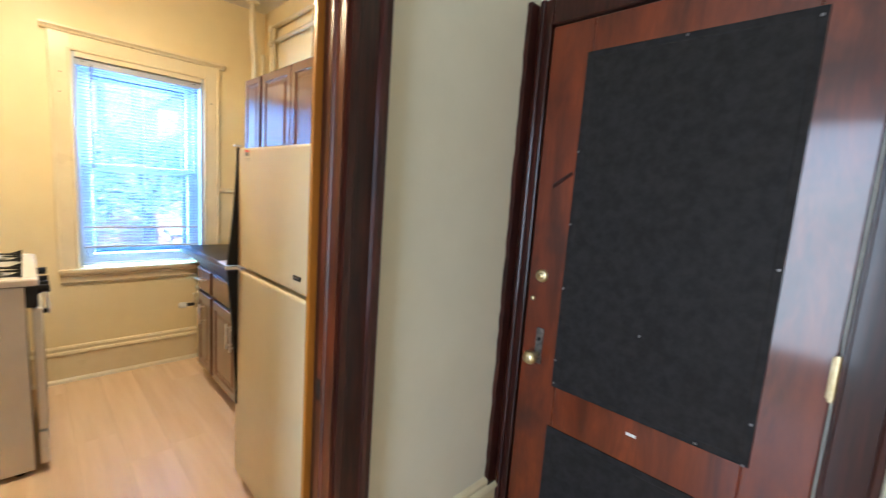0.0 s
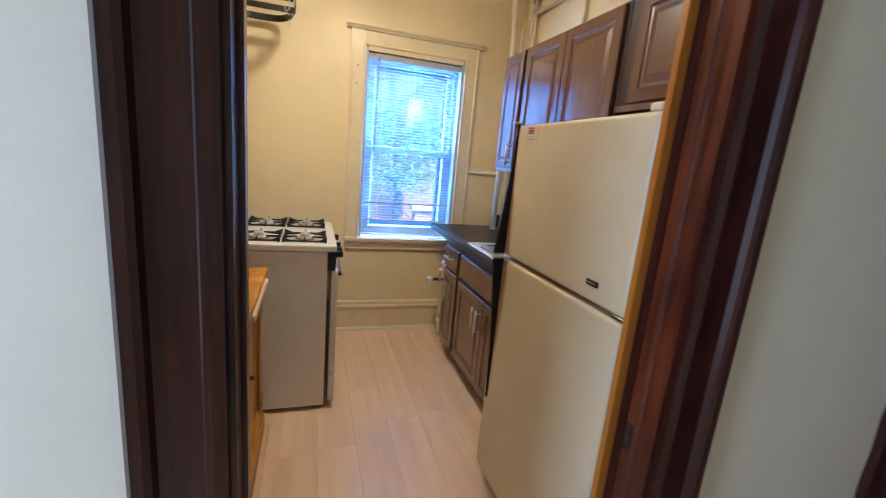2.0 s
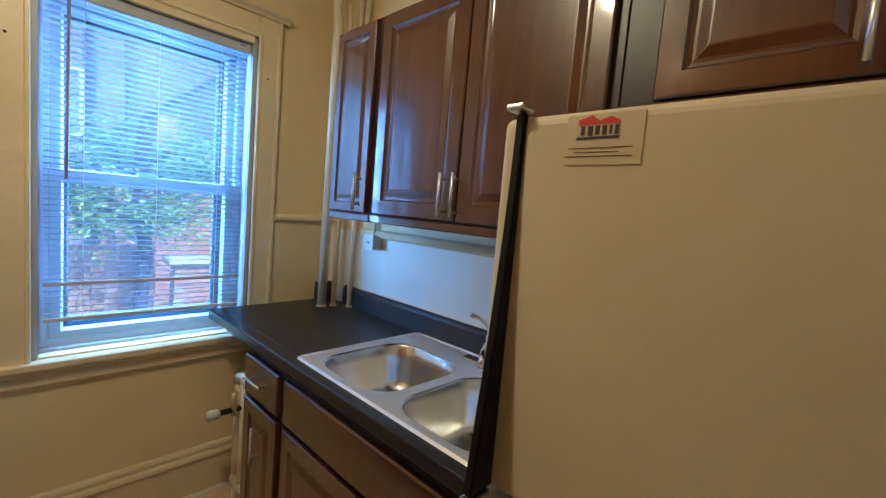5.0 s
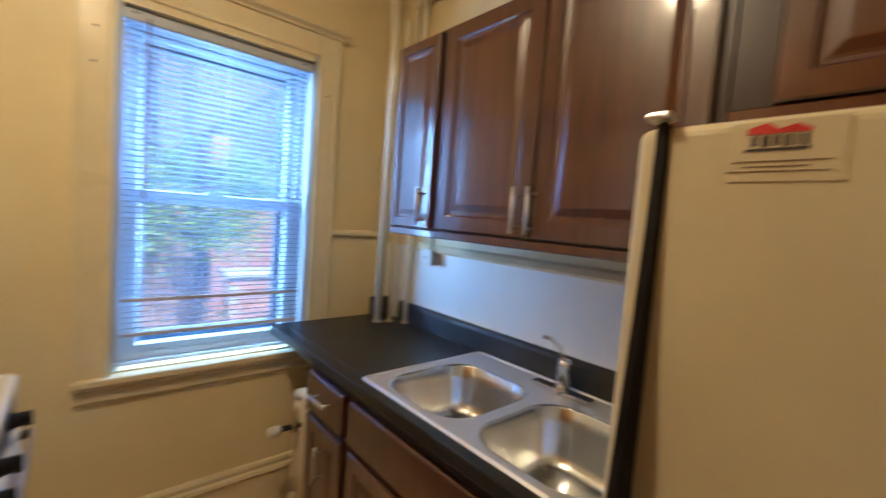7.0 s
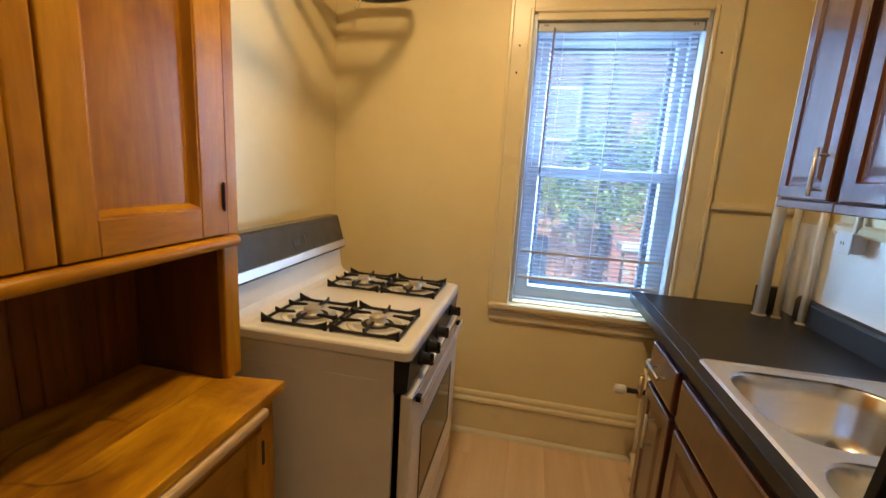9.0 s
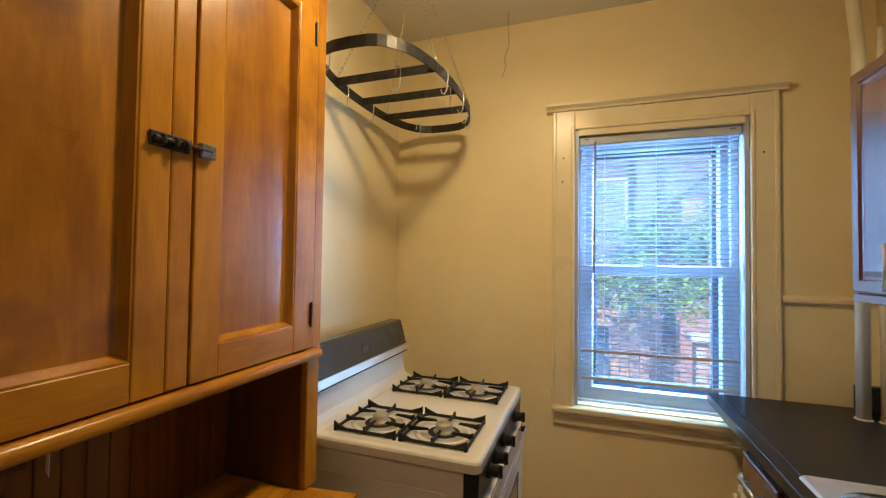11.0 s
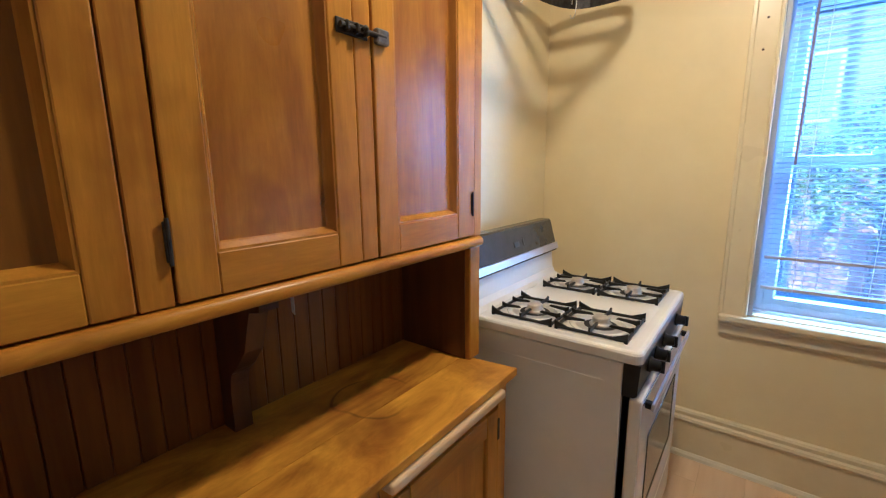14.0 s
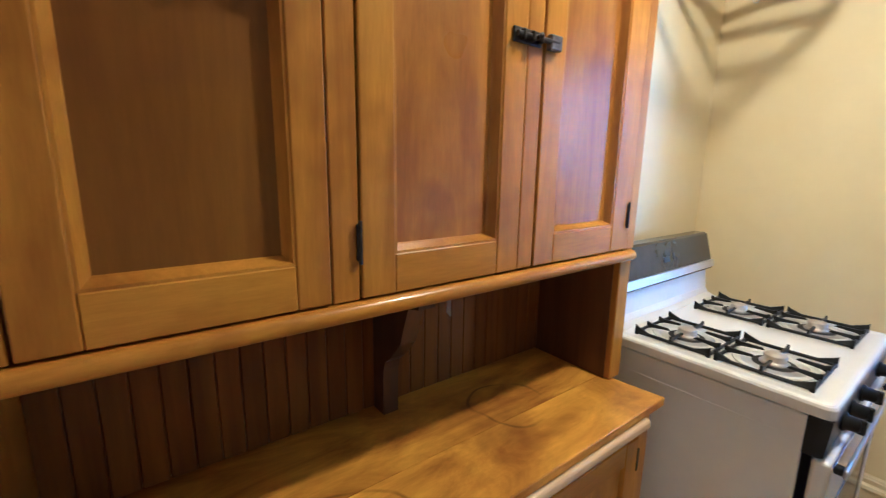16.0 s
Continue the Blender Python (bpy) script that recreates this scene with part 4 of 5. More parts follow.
# ---- stove ----
def stove():
    x0, x1, y0, y1 = -0.46, 0.197, 2.908, 3.658
    s = thing("gas_stove", (-0.13, 3.28, 0), "white four-burner gas stove with black grates and knobs", "stove")
    part("side_panel", box(x0 + 0.02, 0.150, y0 + 0.004, y0 + 0.020, 0.025, 0.898, 0.004, 2), SIDE, s, "off-white enamel side panel")
    part("side_rib", box(x0 + 0.04, 0.10, y0 + 0.0034, y0 + 0.0045, 0.828, 0.834, 0.0004), SIDE, s)
    part("side_panel", box(x0 + 0.02, 0.150, y1 - 0.020, y1 - 0.004, 0.025, 0.898, 0.004, 2), SIDE, s)
    part("body", box(x0 + 0.022, 0.150, y0 + 0.021, y1 - 0.021, 0.03, 0.900), BLACK, s, "black oven body")
    part("back_panel", box(x0, x0 + 0.018, y0 + 0.006, y1 - 0.006, 0.03, 1.03), SIDE, s)
    for x in (x0 + 0.06, 0.10):
        for y in (y0 + 0.05, y1 - 0.05):
            part("foot", lathe([(0.018, 0), (0.018, 0.012), (0.008, 0.014), (0.008, 0.03)], (x, y, 0), seg=12), BLACK, s)
    # cooktop: raised rim and two shallow wells
    h = y1 - y0
    cx, cy, hx, hy = (x0 + 0.02 + x1) / 2, (y0 + y1) / 2, (x1 - x0 - 0.02) / 2, h / 2
    bm, last = bmesh.new(), None
    for inset, z in ((0.004, 0.902), (0, 0.904), (0, 0.928), (0.003, 0.934), (0.008, 0.937), (0.016, 0.9380), (0.028, 0.9368), (0.040, 0.9355)):
        loop = [bm.verts.new((x, y, z)) for x, y in rounded_loop(cx, cy, hx - inset, hy - inset, max(0.024 - inset * 0.5, 0.006), 5)]
        if last:
            for i in range(len(loop)):
                bm.faces.new((last[i], last[(i + 1) % len(loop)], loop[(i + 1) % len(loop)], loop[i]))
        else:
            bm.faces.new(loop[::-1])
        last = loop
    bm.faces.new(last)
    part("cooktop", bm, ENAMEL, s, "glossy white enamel cooktop")
    # riser and backguard
    prof = [(x0 + 0.019, 0.930), (x0 + 0.125, 0.9365), (x0 + 0.100, 0.946), (x0 + 0.088, 0.968), (x0 + 0.080, 1.045), (x0 + 0.019, 1.045)]
    m = Matrix(((1, 0, 0, 0), (0, 0, 1, y0 + 0.003), (0, 1, 0, 0), (0, 0, 0, 1)))
    part("riser", swept(prof, m, h - 0.006), ENAMEL, s, "white enamel riser")
    prof = [(x0 + 0.004, 1.046), (x0 + 0.092, 1.046), (x0 + 0.094, 1.052), (x0 + 0.056, 1.190), (x0 + 0.046, 1.196), (x0 + 0.004, 1.196)]
    bg = part("backguard", swept(prof, m, h + 0.022), SMOKE, s, "smoked dark grey sloping backguard")
    prof = [(x0 + 0.0935, 1.055), (x0 + 0.102, 1.057), (x0 + 0.0955, 1.085), (x0 + 0.0862, 1.084)]
    part("trim_strip", swept(prof, m, h + 0.022), ALU, bg, "brushed aluminium strip")
    for yy, zz, wd, hh in ((3.30, 1.125, 0.045, 0.022), (3.36, 1.13, 0.010, 0.03)):
        xx = x0 + 0.094 - 0.038 * (zz - 1.052) / 0.138 + 0.001
        part("clock_face", turned(box(-0.001, 0.001, -wd / 2, wd / 2, -hh / 2, hh / 2), Matrix.Translation((xx, yy, zz)) @ Matrix.Rotation(-0.27, 4, "Y")), IRON, bg)
    # manifold panel, knobs
    prof = [(0.150, 0.804), (0.180, 0.804), (0.190, 0.810), (0.195, 0.9015), (0.150, 0.9015)]
    man = part("control_panel", swept(prof, m, h - 0.006), BLACK, s, "black control panel")
    for y in (3.035, 3.125, 3.260, 3.500):
        k = part("knob", lathe([(0.024, 0), (0.024, 0.006), (0.019, 0.010), (0.017, 0.030), (0.014, 0.034), (0.001, 0.035)], (0.193, y, 0.862), (1, 0, 0.03), 20), BLACK, man, "black control knob", True)
        part("grip", box(0.220, 0.236, y - 0.0045, y + 0.0045, 0.843, 0.881, 0.002), BLACK, k)
    # oven door
    d = part("oven_door", box(0.170, 0.205, y0 + 0.004, y1 - 0.004, 0.215, 0.799, 0.007, 2), ENAMEL, s, "white oven door with dark window")
    part("door_window", rings(along_face(0.2052, y0 + 0.13, 0.35), h - 0.26, 0.28, [(0, 0), (0.002, 0.003), (0.012, 0.003), (0.016, 0.001)]), SMOKE, d)
    hd = part("door_handle", box(0.223, 0.232, y0 + 0.035, y1 - 0.035, 0.762, 0.786, 0.004, 2), ALU, d, "flat brushed metal bar handle")
    for y in (y0 + 0.040, y1 - 0.062):
        part("handle_end", box(0.2052, 0.2228, y, y + 0.022, 0.764, 0.784, 0.004, 2), BLACK, hd, "black handle end")
    part("top_strip", box(0.2055, 0.209, y0 + 0.006, y1 - 0.006, 0.789, 0.797, 0.001), CHROME, d)
    part("drawer", box(0.170, 0.203, y0 + 0.004, y1 - 0.004, 0.045, 0.205, 0.006, 2), ENAMEL, s, "white storage drawer")
    # burners and grates
    gw, gd = 0.220, 0.232
    for gx in (-0.305, -0.075):
        for gy in (2.962, 3.392):
            cx, cy = gx + gw / 2, gy + gd / 2
            part("drip_pan", lathe([(0.098, 0.0), (0.096, 0.004), (0.070, -0.002), (0.030, -0.003), (0.001, -0.003)], (cx, cy, 0.9358), seg=28), ENAMEL, s, "", True)
            part("pan_opening", lathe([(0.054, 0.0), (0.052, 0.0015), (0.001, 0.0015)], (cx, cy, 0.9345), seg=24), CAST, s)
            part("burner", lathe([(0.034, 0), (0.036, 0.008), (0.030, 0.013), (0.027, 0.015), (0.027, 0.028), (0.024, 0.032), (0.001, 0.033)], (cx, cy, 0.9320), seg=24), BURNER, s, "aluminium gas burner", True)
            g = box(gx, gx + gw, gy, gy + 0.008, 0.9385, 0.9480, 0.002)
            box(gx, gx + gw, gy + gd - 0.008, gy + gd, 0.9385, 0.9480, 0.002, bm=g)
            box(gx, gx + 0.008, gy, gy + gd, 0.9385, 0.9480, 0.002, bm=g)
            box(gx + gw - 0.008, gx + gw, gy, gy + gd, 0.9385, 0.9480, 0.002, bm=g)
            for ax, ay in ((gx + 0.005, gy + 0.005), (gx + gw - 0.005, gy + 0.005), (gx + 0.005, gy + gd - 0.005), (gx + gw - 0.005, gy + gd - 0.005)):
                box(ax - 0.005, ax + 0.005, ay - 0.005, ay + 0.005, 0.9345, 0.947, 0.001, bm=g)
            def blade(pts, m):
                f = bmesh.new()
                lo = [f.verts.new((u, -0.0032, z)) for u, z in pts]
                hi = [f.verts.new((u, 0.0032, z)) for u, z in pts]
                for i in range(len(pts)):
                    j = (i + 1) % len(pts)
                    f.faces.new((lo[i], lo[j], hi[j], hi[i]))
                f.faces.new(lo[::-1])
                f.faces.new(hi)
                merged(g, turned(f, m))

            # one finger from each long side, two from each short end, and rising wedges at the corners
            fingers = [(gd / 2, 0.034, 0.0, math.pi / 2), (gd / 2, 0.034, 0.0, -math.pi / 2)]
            fingers += [(gw / 2, 0.036, o, a) for o in (-gd * 0.17, gd * 0.17) for a in (0.0, math.pi)]
            for half, tip, o, a in fingers:
                pts = [(half - 0.001, 0.9375), (half - 0.001, 0.962), (half - 0.014, 0.957), (tip + 0.006, 0.957), (tip, 0.951), (half - 0.02, 0.945)]
                blade(pts, Matrix.Translation((cx, cy, 0)) @ Matrix.Rotation(a, 4, "Z") @ Matrix.Translation((0, o, 0)))
            for sy in (-1, 1):
                for a in (0.0, math.pi):
                    pts = [(gw / 2, 0.940), (gw / 2, 0.966), (gw / 2 - 0.010, 0.960), (gw / 2 - 0.045, 0.947), (gw / 2 - 0.045, 0.940)]
                    blade(pts, Matrix.Translation((cx, cy + sy * (gd / 2 - 0.004), 0)) @ Matrix.Rotation(a, 4, "Z"))
            part("grate", g, CAST, s, "black cast iron grate")


stove()


# ---- refrigerator ----
def fridge():
    xf, y0, y1 = 0.816, 1.552, 2.286
    f = thing("refrigerator", (1.2, 1.92, 0), "almond top-freezer refrigerator with textured doors", "refrigerator")
    part("cabinet", box(xf + 0.075, 1.545, y0 + 0.006, y1 - 0.004, 0.03, 1.555, 0.008, 2), APPLIANCE, f)
    for a, b, name in ((1.062, 1.568, "freezer_door"), (0.075, 1.048, "fresh_food_door")):
        d = part(name, box(xf, xf + 0.068, y0, y1, a, b, 0.014, 4), APPLIANCE, f)
        part("gasket", box(xf + 0.0685, xf + 0.0745, y0 + 0.012, y1 - 0.012, a + 0.01, b - 0.01), RUBBER, d)
        za, zb = (a + 0.004, b + 0.004) if name == "freezer_door" else (0.42, b - 0.004)
        n = 14
        pts = []
        for i in range(n + 1):
            t = i / n
            z = za + (zb - za) * t
            q = (1 - t) if name == "freezer_door" else t
            out = 0.005 + 0.040 * q ** 1.6
            pts.append((z, out))
        outer = [(xf - o, z) for z, o in pts]
        inner = [(xf + 0.004, z) for z, o in reversed(pts)]
        mm = Matrix(((1, 0, 0, 0), (0, 0, 1, y1 - 0.038), (0, 1, 0, 0), (0, 0, 0, 1)))
        grip = swept(outer + inner, mm, 0.015)
        bmesh.ops.bevel(grip, geom=grip.edges[:], offset=0.003, segments=2, affect="EDGES")
        part("handle", grip, GRIP, d, "long black bowed grip")
    part("hinge_cover", box(xf + 0.012, xf + 0.085, y0 + 0.012, y0 + 0.055, 1.5685, 1.590, 0.006, 3), APPLIANCE, f, "almond hinge cover")
    part("handle_cap", box(xf - 0.016, xf + 0.012, y1 - 0.040, y1 - 0.014, 1.5725, 1.581, 0.003, 2), ALU, f)
    part("middle_hinge", box(xf + 0.004, xf + 0.07, y0 - 0.004, y0 + 0.05, 1.0495, 1.0605, 0.002), CHROME, f)
    part("handle_joint", box(xf - 0.05, xf + 0.002, y1 - 0.038, y1 - 0.020, 1.046, 1.062, 0.004, 2), CHROME, f)
    part("toe_grille", box(xf + 0.05, xf + 0.07, y0 + 0.01, y1 - 0.01, 0.008, 0.068, 0.003), BLACK, f)
    part("badge", box(xf - 0.003, xf, 1.662, 1.714, 1.108, 1.125, 0.001), BLACK, f, "small black name badge")
    part("badge_mark", box(xf - 0.0036, xf - 0.003, 1.670, 1.706, 1.115, 1.119), NICKEL, f)
    # sticker: clear film with a red roof shape and dark bars
    st = part("sticker", box(xf - 0.0012, xf, 2.1020, 2.1900, 1.504, 1.561), CARD, f, "clear film sticker with a red roof mark")
    roof = bmesh.new()
    outline = ((2.1760, 1.549), (2.1760, 1.555), (2.1600, 1.5595), (2.1510, 1.553), (2.1380, 1.557), (2.1280, 1.552), (2.1280, 1.549))
    near, far = ([roof.verts.new((x, y, z)) for y, z in outline] for x in (xf - 0.0018, xf - 0.0011))
    roof.faces.new(near)
    roof.faces.new(far[::-1])
    for i in range(7):
        roof.faces.new((near[i], far[i], far[(i + 1) % 7], near[(i + 1) % 7]))
    part("roof_mark", roof, RED, st)
    for k, (p, q) in enumerate(((2.1675, 2.1720), (2.1580, 2.1640), (2.1500, 2.1550), (2.1420, 2.1470), (2.1360, 2.1390), (2.1290, 2.1330))):
        part("letter_bar", box(xf - 0.0018, xf - 0.0012, p, q, 1.5375 - 0.001 * (k % 2), 1.5475), INK, st)
    part("word_bar", box(xf - 0.0018, xf - 0.0012, 2.1280, 2.1770, 1.5325, 1.5355), INK, st)
    for p, q, z in ((2.1120, 2.1860, 1.5225), (2.1260, 2.1780, 1.5175), (2.1120, 2.1900, 1.5130)):
        part("line_bar", box(xf - 0.0018, xf - 0.0012, p, q, z, z + 0.0008), BRACKET, st)


fridge()


# ---- kitchen cabinets, counter and sink ----
def bar_handle(parent, x, y, z, length, upright=True):
    if upright:
        ends = ((x - 0.030, y, z - length / 2), (x - 0.030, y, z + length / 2))
        posts = (z - length * 0.36, z + length * 0.36)
        hd = part("handle", rod(ends[0], ends[1], 0.006, 12), NICKEL, parent, "brushed nickel bar handle", True)
        for p in posts:
            part("handle_post", rod((x, y, p), (x - 0.030, y, p), 0.004, 8), NICKEL, hd)
    else:
        hd = part("handle", rod((x - 0.030, y - length / 2, z), (x - 0.030, y + length / 2, z), 0.006, 12), NICKEL, parent, "brushed nickel bar handle", True)
        for p in (y - length * 0.36, y + length * 0.36):
            part("handle_post", rod((x, p, z), (x - 0.030, p, z), 0.004, 8), NICKEL, hd)


RAISED = [(0, 0), (0, 0.015), (0.004, 0.019), (0.050, 0.019), (0.056, 0.012), (0.064, 0.0105), (0.070, 0.011), (0.090, 0.0175), (0.094, 0.018)]
SLIM = [(0, 0), (0, 0.015), (0.004, 0.019), (0.036, 0.019), (0.041, 0.012), (0.048, 0.0105), (0.052, 0.011), (0.066, 0.0175), (0.069, 0.018)]
SLAB = [(0, 0), (0, 0.014), (0.005, 0.019), (0.012, 0.020)]


def cabinet_front(name, parent, x, y_hi, y_lo, z0, z1, rows):
    return part(name, rings(facing(x, y_hi, z0, "-x"), y_hi - y_lo, z1 - z0, rows), CHERRY, parent)


def wall_cabinet(y_hi, y_lo, z0, z1, doors, label):
    c = thing("wall_cabinet", (1.45, (y_hi + y_lo) / 2, z0), label, "cabinet", "wall cabinets")
    xf = 1.303
    part("carcass", box(xf + 0.001, EAST - 0.002, y_lo, y_hi, z0, z1, 0.002), CHERRY_DARK, c)
    part("light_rail", box(xf - 0.012, xf + 0.006, y_lo + 0.001, y_hi - 0.001, z0 - 0.016, z0 + 0.012, 0.003), CHERRY, c)
    for a, b, rows, hy in doors:
        d = cabinet_front("door", c, xf, a, b, z0 + 0.016, z1 - 0.012, rows)
        if hy:
            bar_handle(d, xf - 0.019, hy, z0 + 0.095, 0.135)
    return c


wall_cabinet(3.510, 3.228, 1.392, 2.125, [(3.500, 3.250, SLIM, 3.283)], "narrow dark cherry wall cabinet beside the window")
wall_cabinet(3.226, 2.338, 1.392, 2.125, [(3.206, 2.792, RAISED, 2.832), (2.786, 2.362, RAISED, 2.784 - 0.004)], "double dark cherry wall cabinet over the sink")
wall_cabinet(2.336, 1.470, 1.690, 2.125, [(2.262, 1.905, RAISED, 1.948), (1.900, 1.540, RAISED, 1.857)], "short dark cherry wall cabinet over the refrigerator")


def base_cabinet(y_hi, y_lo, fronts, label):
    c = thing("base_cabinet", (1.3, (y_hi + y_lo) / 2, 0), label, "cabinet", "base cabinets")
    xf = 1.020
    part("side_panel", box(xf + 0.0185, EAST - 0.003, y_lo, y_lo + 0.018, 0.100, 0.866), CHERRY_DARK, c)
    part("side_panel", box(xf + 0.0185, EAST - 0.003, y_hi - 0.018, y_hi, 0.100, 0.866), CHERRY_DARK, c)
    part("floor_panel", box(xf + 0.0185, EAST - 0.003, y_lo + 0.0185, y_hi - 0.0185, 0.100, 0.118), CHERRY_DARK, c)
    part("face_frame", box(xf, xf + 0.018, y_lo, y_hi, 0.100, 0.866, 0.002), CHERRY_DARK, c)
    part("toe_kick", box(xf + 0.06, EAST - 0.003, y_lo + 0.001, y_hi - 0.001, 0.0, 0.0995), CHERRY_DARK, c)
    for name, a, b, z0, z1, rows, h in fronts:
        d = cabinet_front(name, c, xf - 0.001, a, b, z0, z1, rows)
        if h:
            bar_handle(d, xf - 0.020, *h)
    return c


base_cabinet(3.590, 3.262, [("drawer_front", 3.572, 3.288, 0.672, 0.822, SLAB, (3.43, 0.755, 0.13, False)), ("door", 3.572, 3.288, 0.118, 0.650, RAISED, (3.415, 0.520, 0.135))],
             "dark cherry base cabinet with one drawer and door")
base_cabinet(3.260, 2.330, [("false_front", 3.240, 2.350, 0.672, 0.822, SLAB, None), ("door", 3.240, 2.802, 0.118, 0.650, RAISED, (2.885, 0.520, 0.150)), ("door", 2.796, 2.350, 0.118, 0.650, RAISED, (2.822, 0.520, 0.150))],
             "dark cherry sink base cabinet with two doors")


def countertop():
    c = thing("countertop", (1.3, 3.14, 0.872), "black laminate countertop with a low backsplash", "countertop")
    x0, x1, y0, y1 = 0.985, EAST - 0.003, 2.300, NORTH - 0.024
    sx0, sx1, sy0, sy1 = 1.035, 1.560, 2.385, 3.180
    bm = box(x0, sx0, y0, y1, 0.868, 0.908, 0.004, 2)
    part("front_strip", bm, LAMINATE, c)
    part("counter_slab", box(sx0 + 0.0002, x1, sy1, y1, 0.868, 0.9078, 0.002), LAMINATE, c)
    part("back_strip", box(sx1, x1, y0, sy1 - 0.0002, 0.868, 0.9078, 0.002), LAMINATE, c)
    part("end_strip", box(sx0 + 0.0002, sx1 - 0.0002, y0, sy0, 0.868, 0.9078, 0.002), LAMINATE, c)
    prof = [(0, 0), (0.022, 0), (0.021, 0.080), (0.016, 0.094), (0.008, 0.100), (0, 0.100)]
    part("backsplash", swept(prof, along(x1, y0, 0.908, (-1, 0, 0), (0, 1, 0)), y1 - y0 - 0.16), LAMINATE, c)


countertop()


def sink():
    s = thing("sink", (1.3, 2.78, 0.9), "double-bowl stainless steel drop-in sink", "sink")
    x0, x1, y0, y1 = 1.021, 1.584, 2.372, 3.216
    bowls = [(1.252, 2.988, 0.195, 0.178), (1.252, 2.592, 0.195, 0.178)]
    bm = bmesh.new()
    outer = rounded_loop((x0 + x1) / 2, (y0 + y1) / 2, (x1 - x0) / 2, (y1 - y0) / 2, 0.022, 5)
    o1 = [bm.verts.new((x, y, 0.9085)) for x, y in outer]
    i1 = rounded_loop((x0 + x1) / 2, (y0 + y1) / 2, (x1 - x0) / 2 - 0.006, (y1 - y0) / 2 - 0.006, 0.018, 5)
    o2 = [bm.verts.new((x, y, 0.9150)) for x, y in i1]
    n = len(o1)
    for i in range(n):
        bm.faces.new((o1[i], o1[(i + 1) % n], o2[(i + 1) % n], o2[i]))
    for inset, zz in ((0.012, 0.9155), (0.016, 0.9110)):
        nxt = [bm.verts.new((x, y, zz)) for x, y in rounded_loop((x0 + x1) / 2, (y0 + y1) / 2, (x1 - x0) / 2 - inset, (y1 - y0) / 2 - inset, 0.016, 5)]
        for i in range(n):
            bm.faces.new((o2[i], o2[(i + 1) % n], nxt[(i + 1) % n], nxt[i]))
        o2 = nxt
    edges = [bm.edges.get((o2[i], o2[(i + 1) % n])) for i in range(n)]
    for cx, cy, hx, hy in bowls:
        mouth = [bm.verts.new((x, y, 0.9108)) for x, y in rounded_loop(cx, cy, hx, hy, 0.105, 6)]
        edges += [bm.edges.new((mouth[i], mouth[(i + 1) % len(mouth)])) for i in range(len(mouth))]
        bowl, loops = bmesh.new(), []
        for shrink, z, r in ((0, 0.9108, 0.105), (0.003, 0.9095, 0.103), (0.007, 0.904, 0.100), (0.016, 0.86, 0.094), (0.030, 0.780, 0.085), (0.040, 0.755, 0.075), (0.058, 0.741, 0.06), (0.085, 0.735, 0.04)):
            loops.append([bowl.verts.new((x, y, z)) for x, y in rounded_loop(cx, cy, hx - shrink, hy - shrink, r, 6)])
        k = len(loops[0])
        for a, c in zip(loops, loops[1:]):
            for i in range(k):
                bowl.faces.new((a[i], a[(i + 1) % k], c[(i + 1) % k], c[i]))
        bowl.faces.new(loops[-1])
        part("bowl", bowl, STEEL, s, "rounded brushed steel bowl", True)
    bmesh.ops.triangle_fill(bm, use_beauty=True, use_dissolve=False, edges=edges)
    part("deck", bm, STEEL_DECK, s, "satin steel sink deck")
    for cx, cy, hx, hy in bowls:
        d = part("drain", lathe([(0.045, 0.0), (0.043, 0.003), (0.032, 0.001), (0.030, -0.004), (0.001, -0.004)], (cx, cy, 0.7355), seg=24), CHROME, s, "", True)
        part("strainer", lathe([(0.020, 0), (0.018, 0.003), (0.006, 0.003), (0.005, 0.008), (0.001, 0.009)], (cx, cy, 0.7325), seg=16), IRON, d)
    f = thing("faucet", (1.515, 2.775, 0.915), "chrome single-lever kitchen faucet", "faucet")
    part("base_plate", box(1.492, 1.538, 2.665, 2.885, 0.915, 0.924, 0.004, 3), CHROME, f)
    part("body", lathe([(0.023, 0), (0.023, 0.055), (0.021, 0.085), (0.018, 0.098), (0.001, 0.104)], (1.515, 2.775, 0.924), seg=24), CHROME, f, "", True)
    part("spout", tube([(1.512, 2.774, 0.965), (1.475, 2.753, 1.000), (1.415, 2.718, 1.022), (1.355, 2.683, 1.020), (1.330, 2.668, 1.005), (1.327, 2.666, 0.985)], 0.012, 14), CHROME, f, "", True)
    part("lever", tube([(1.512, 2.775, 1.020), (1.500, 2.785, 1.060), (1.470, 2.80, 1.088), (1.440, 2.812, 1.098)], 0.007, 10), CHROME, f, "", True)


sink()


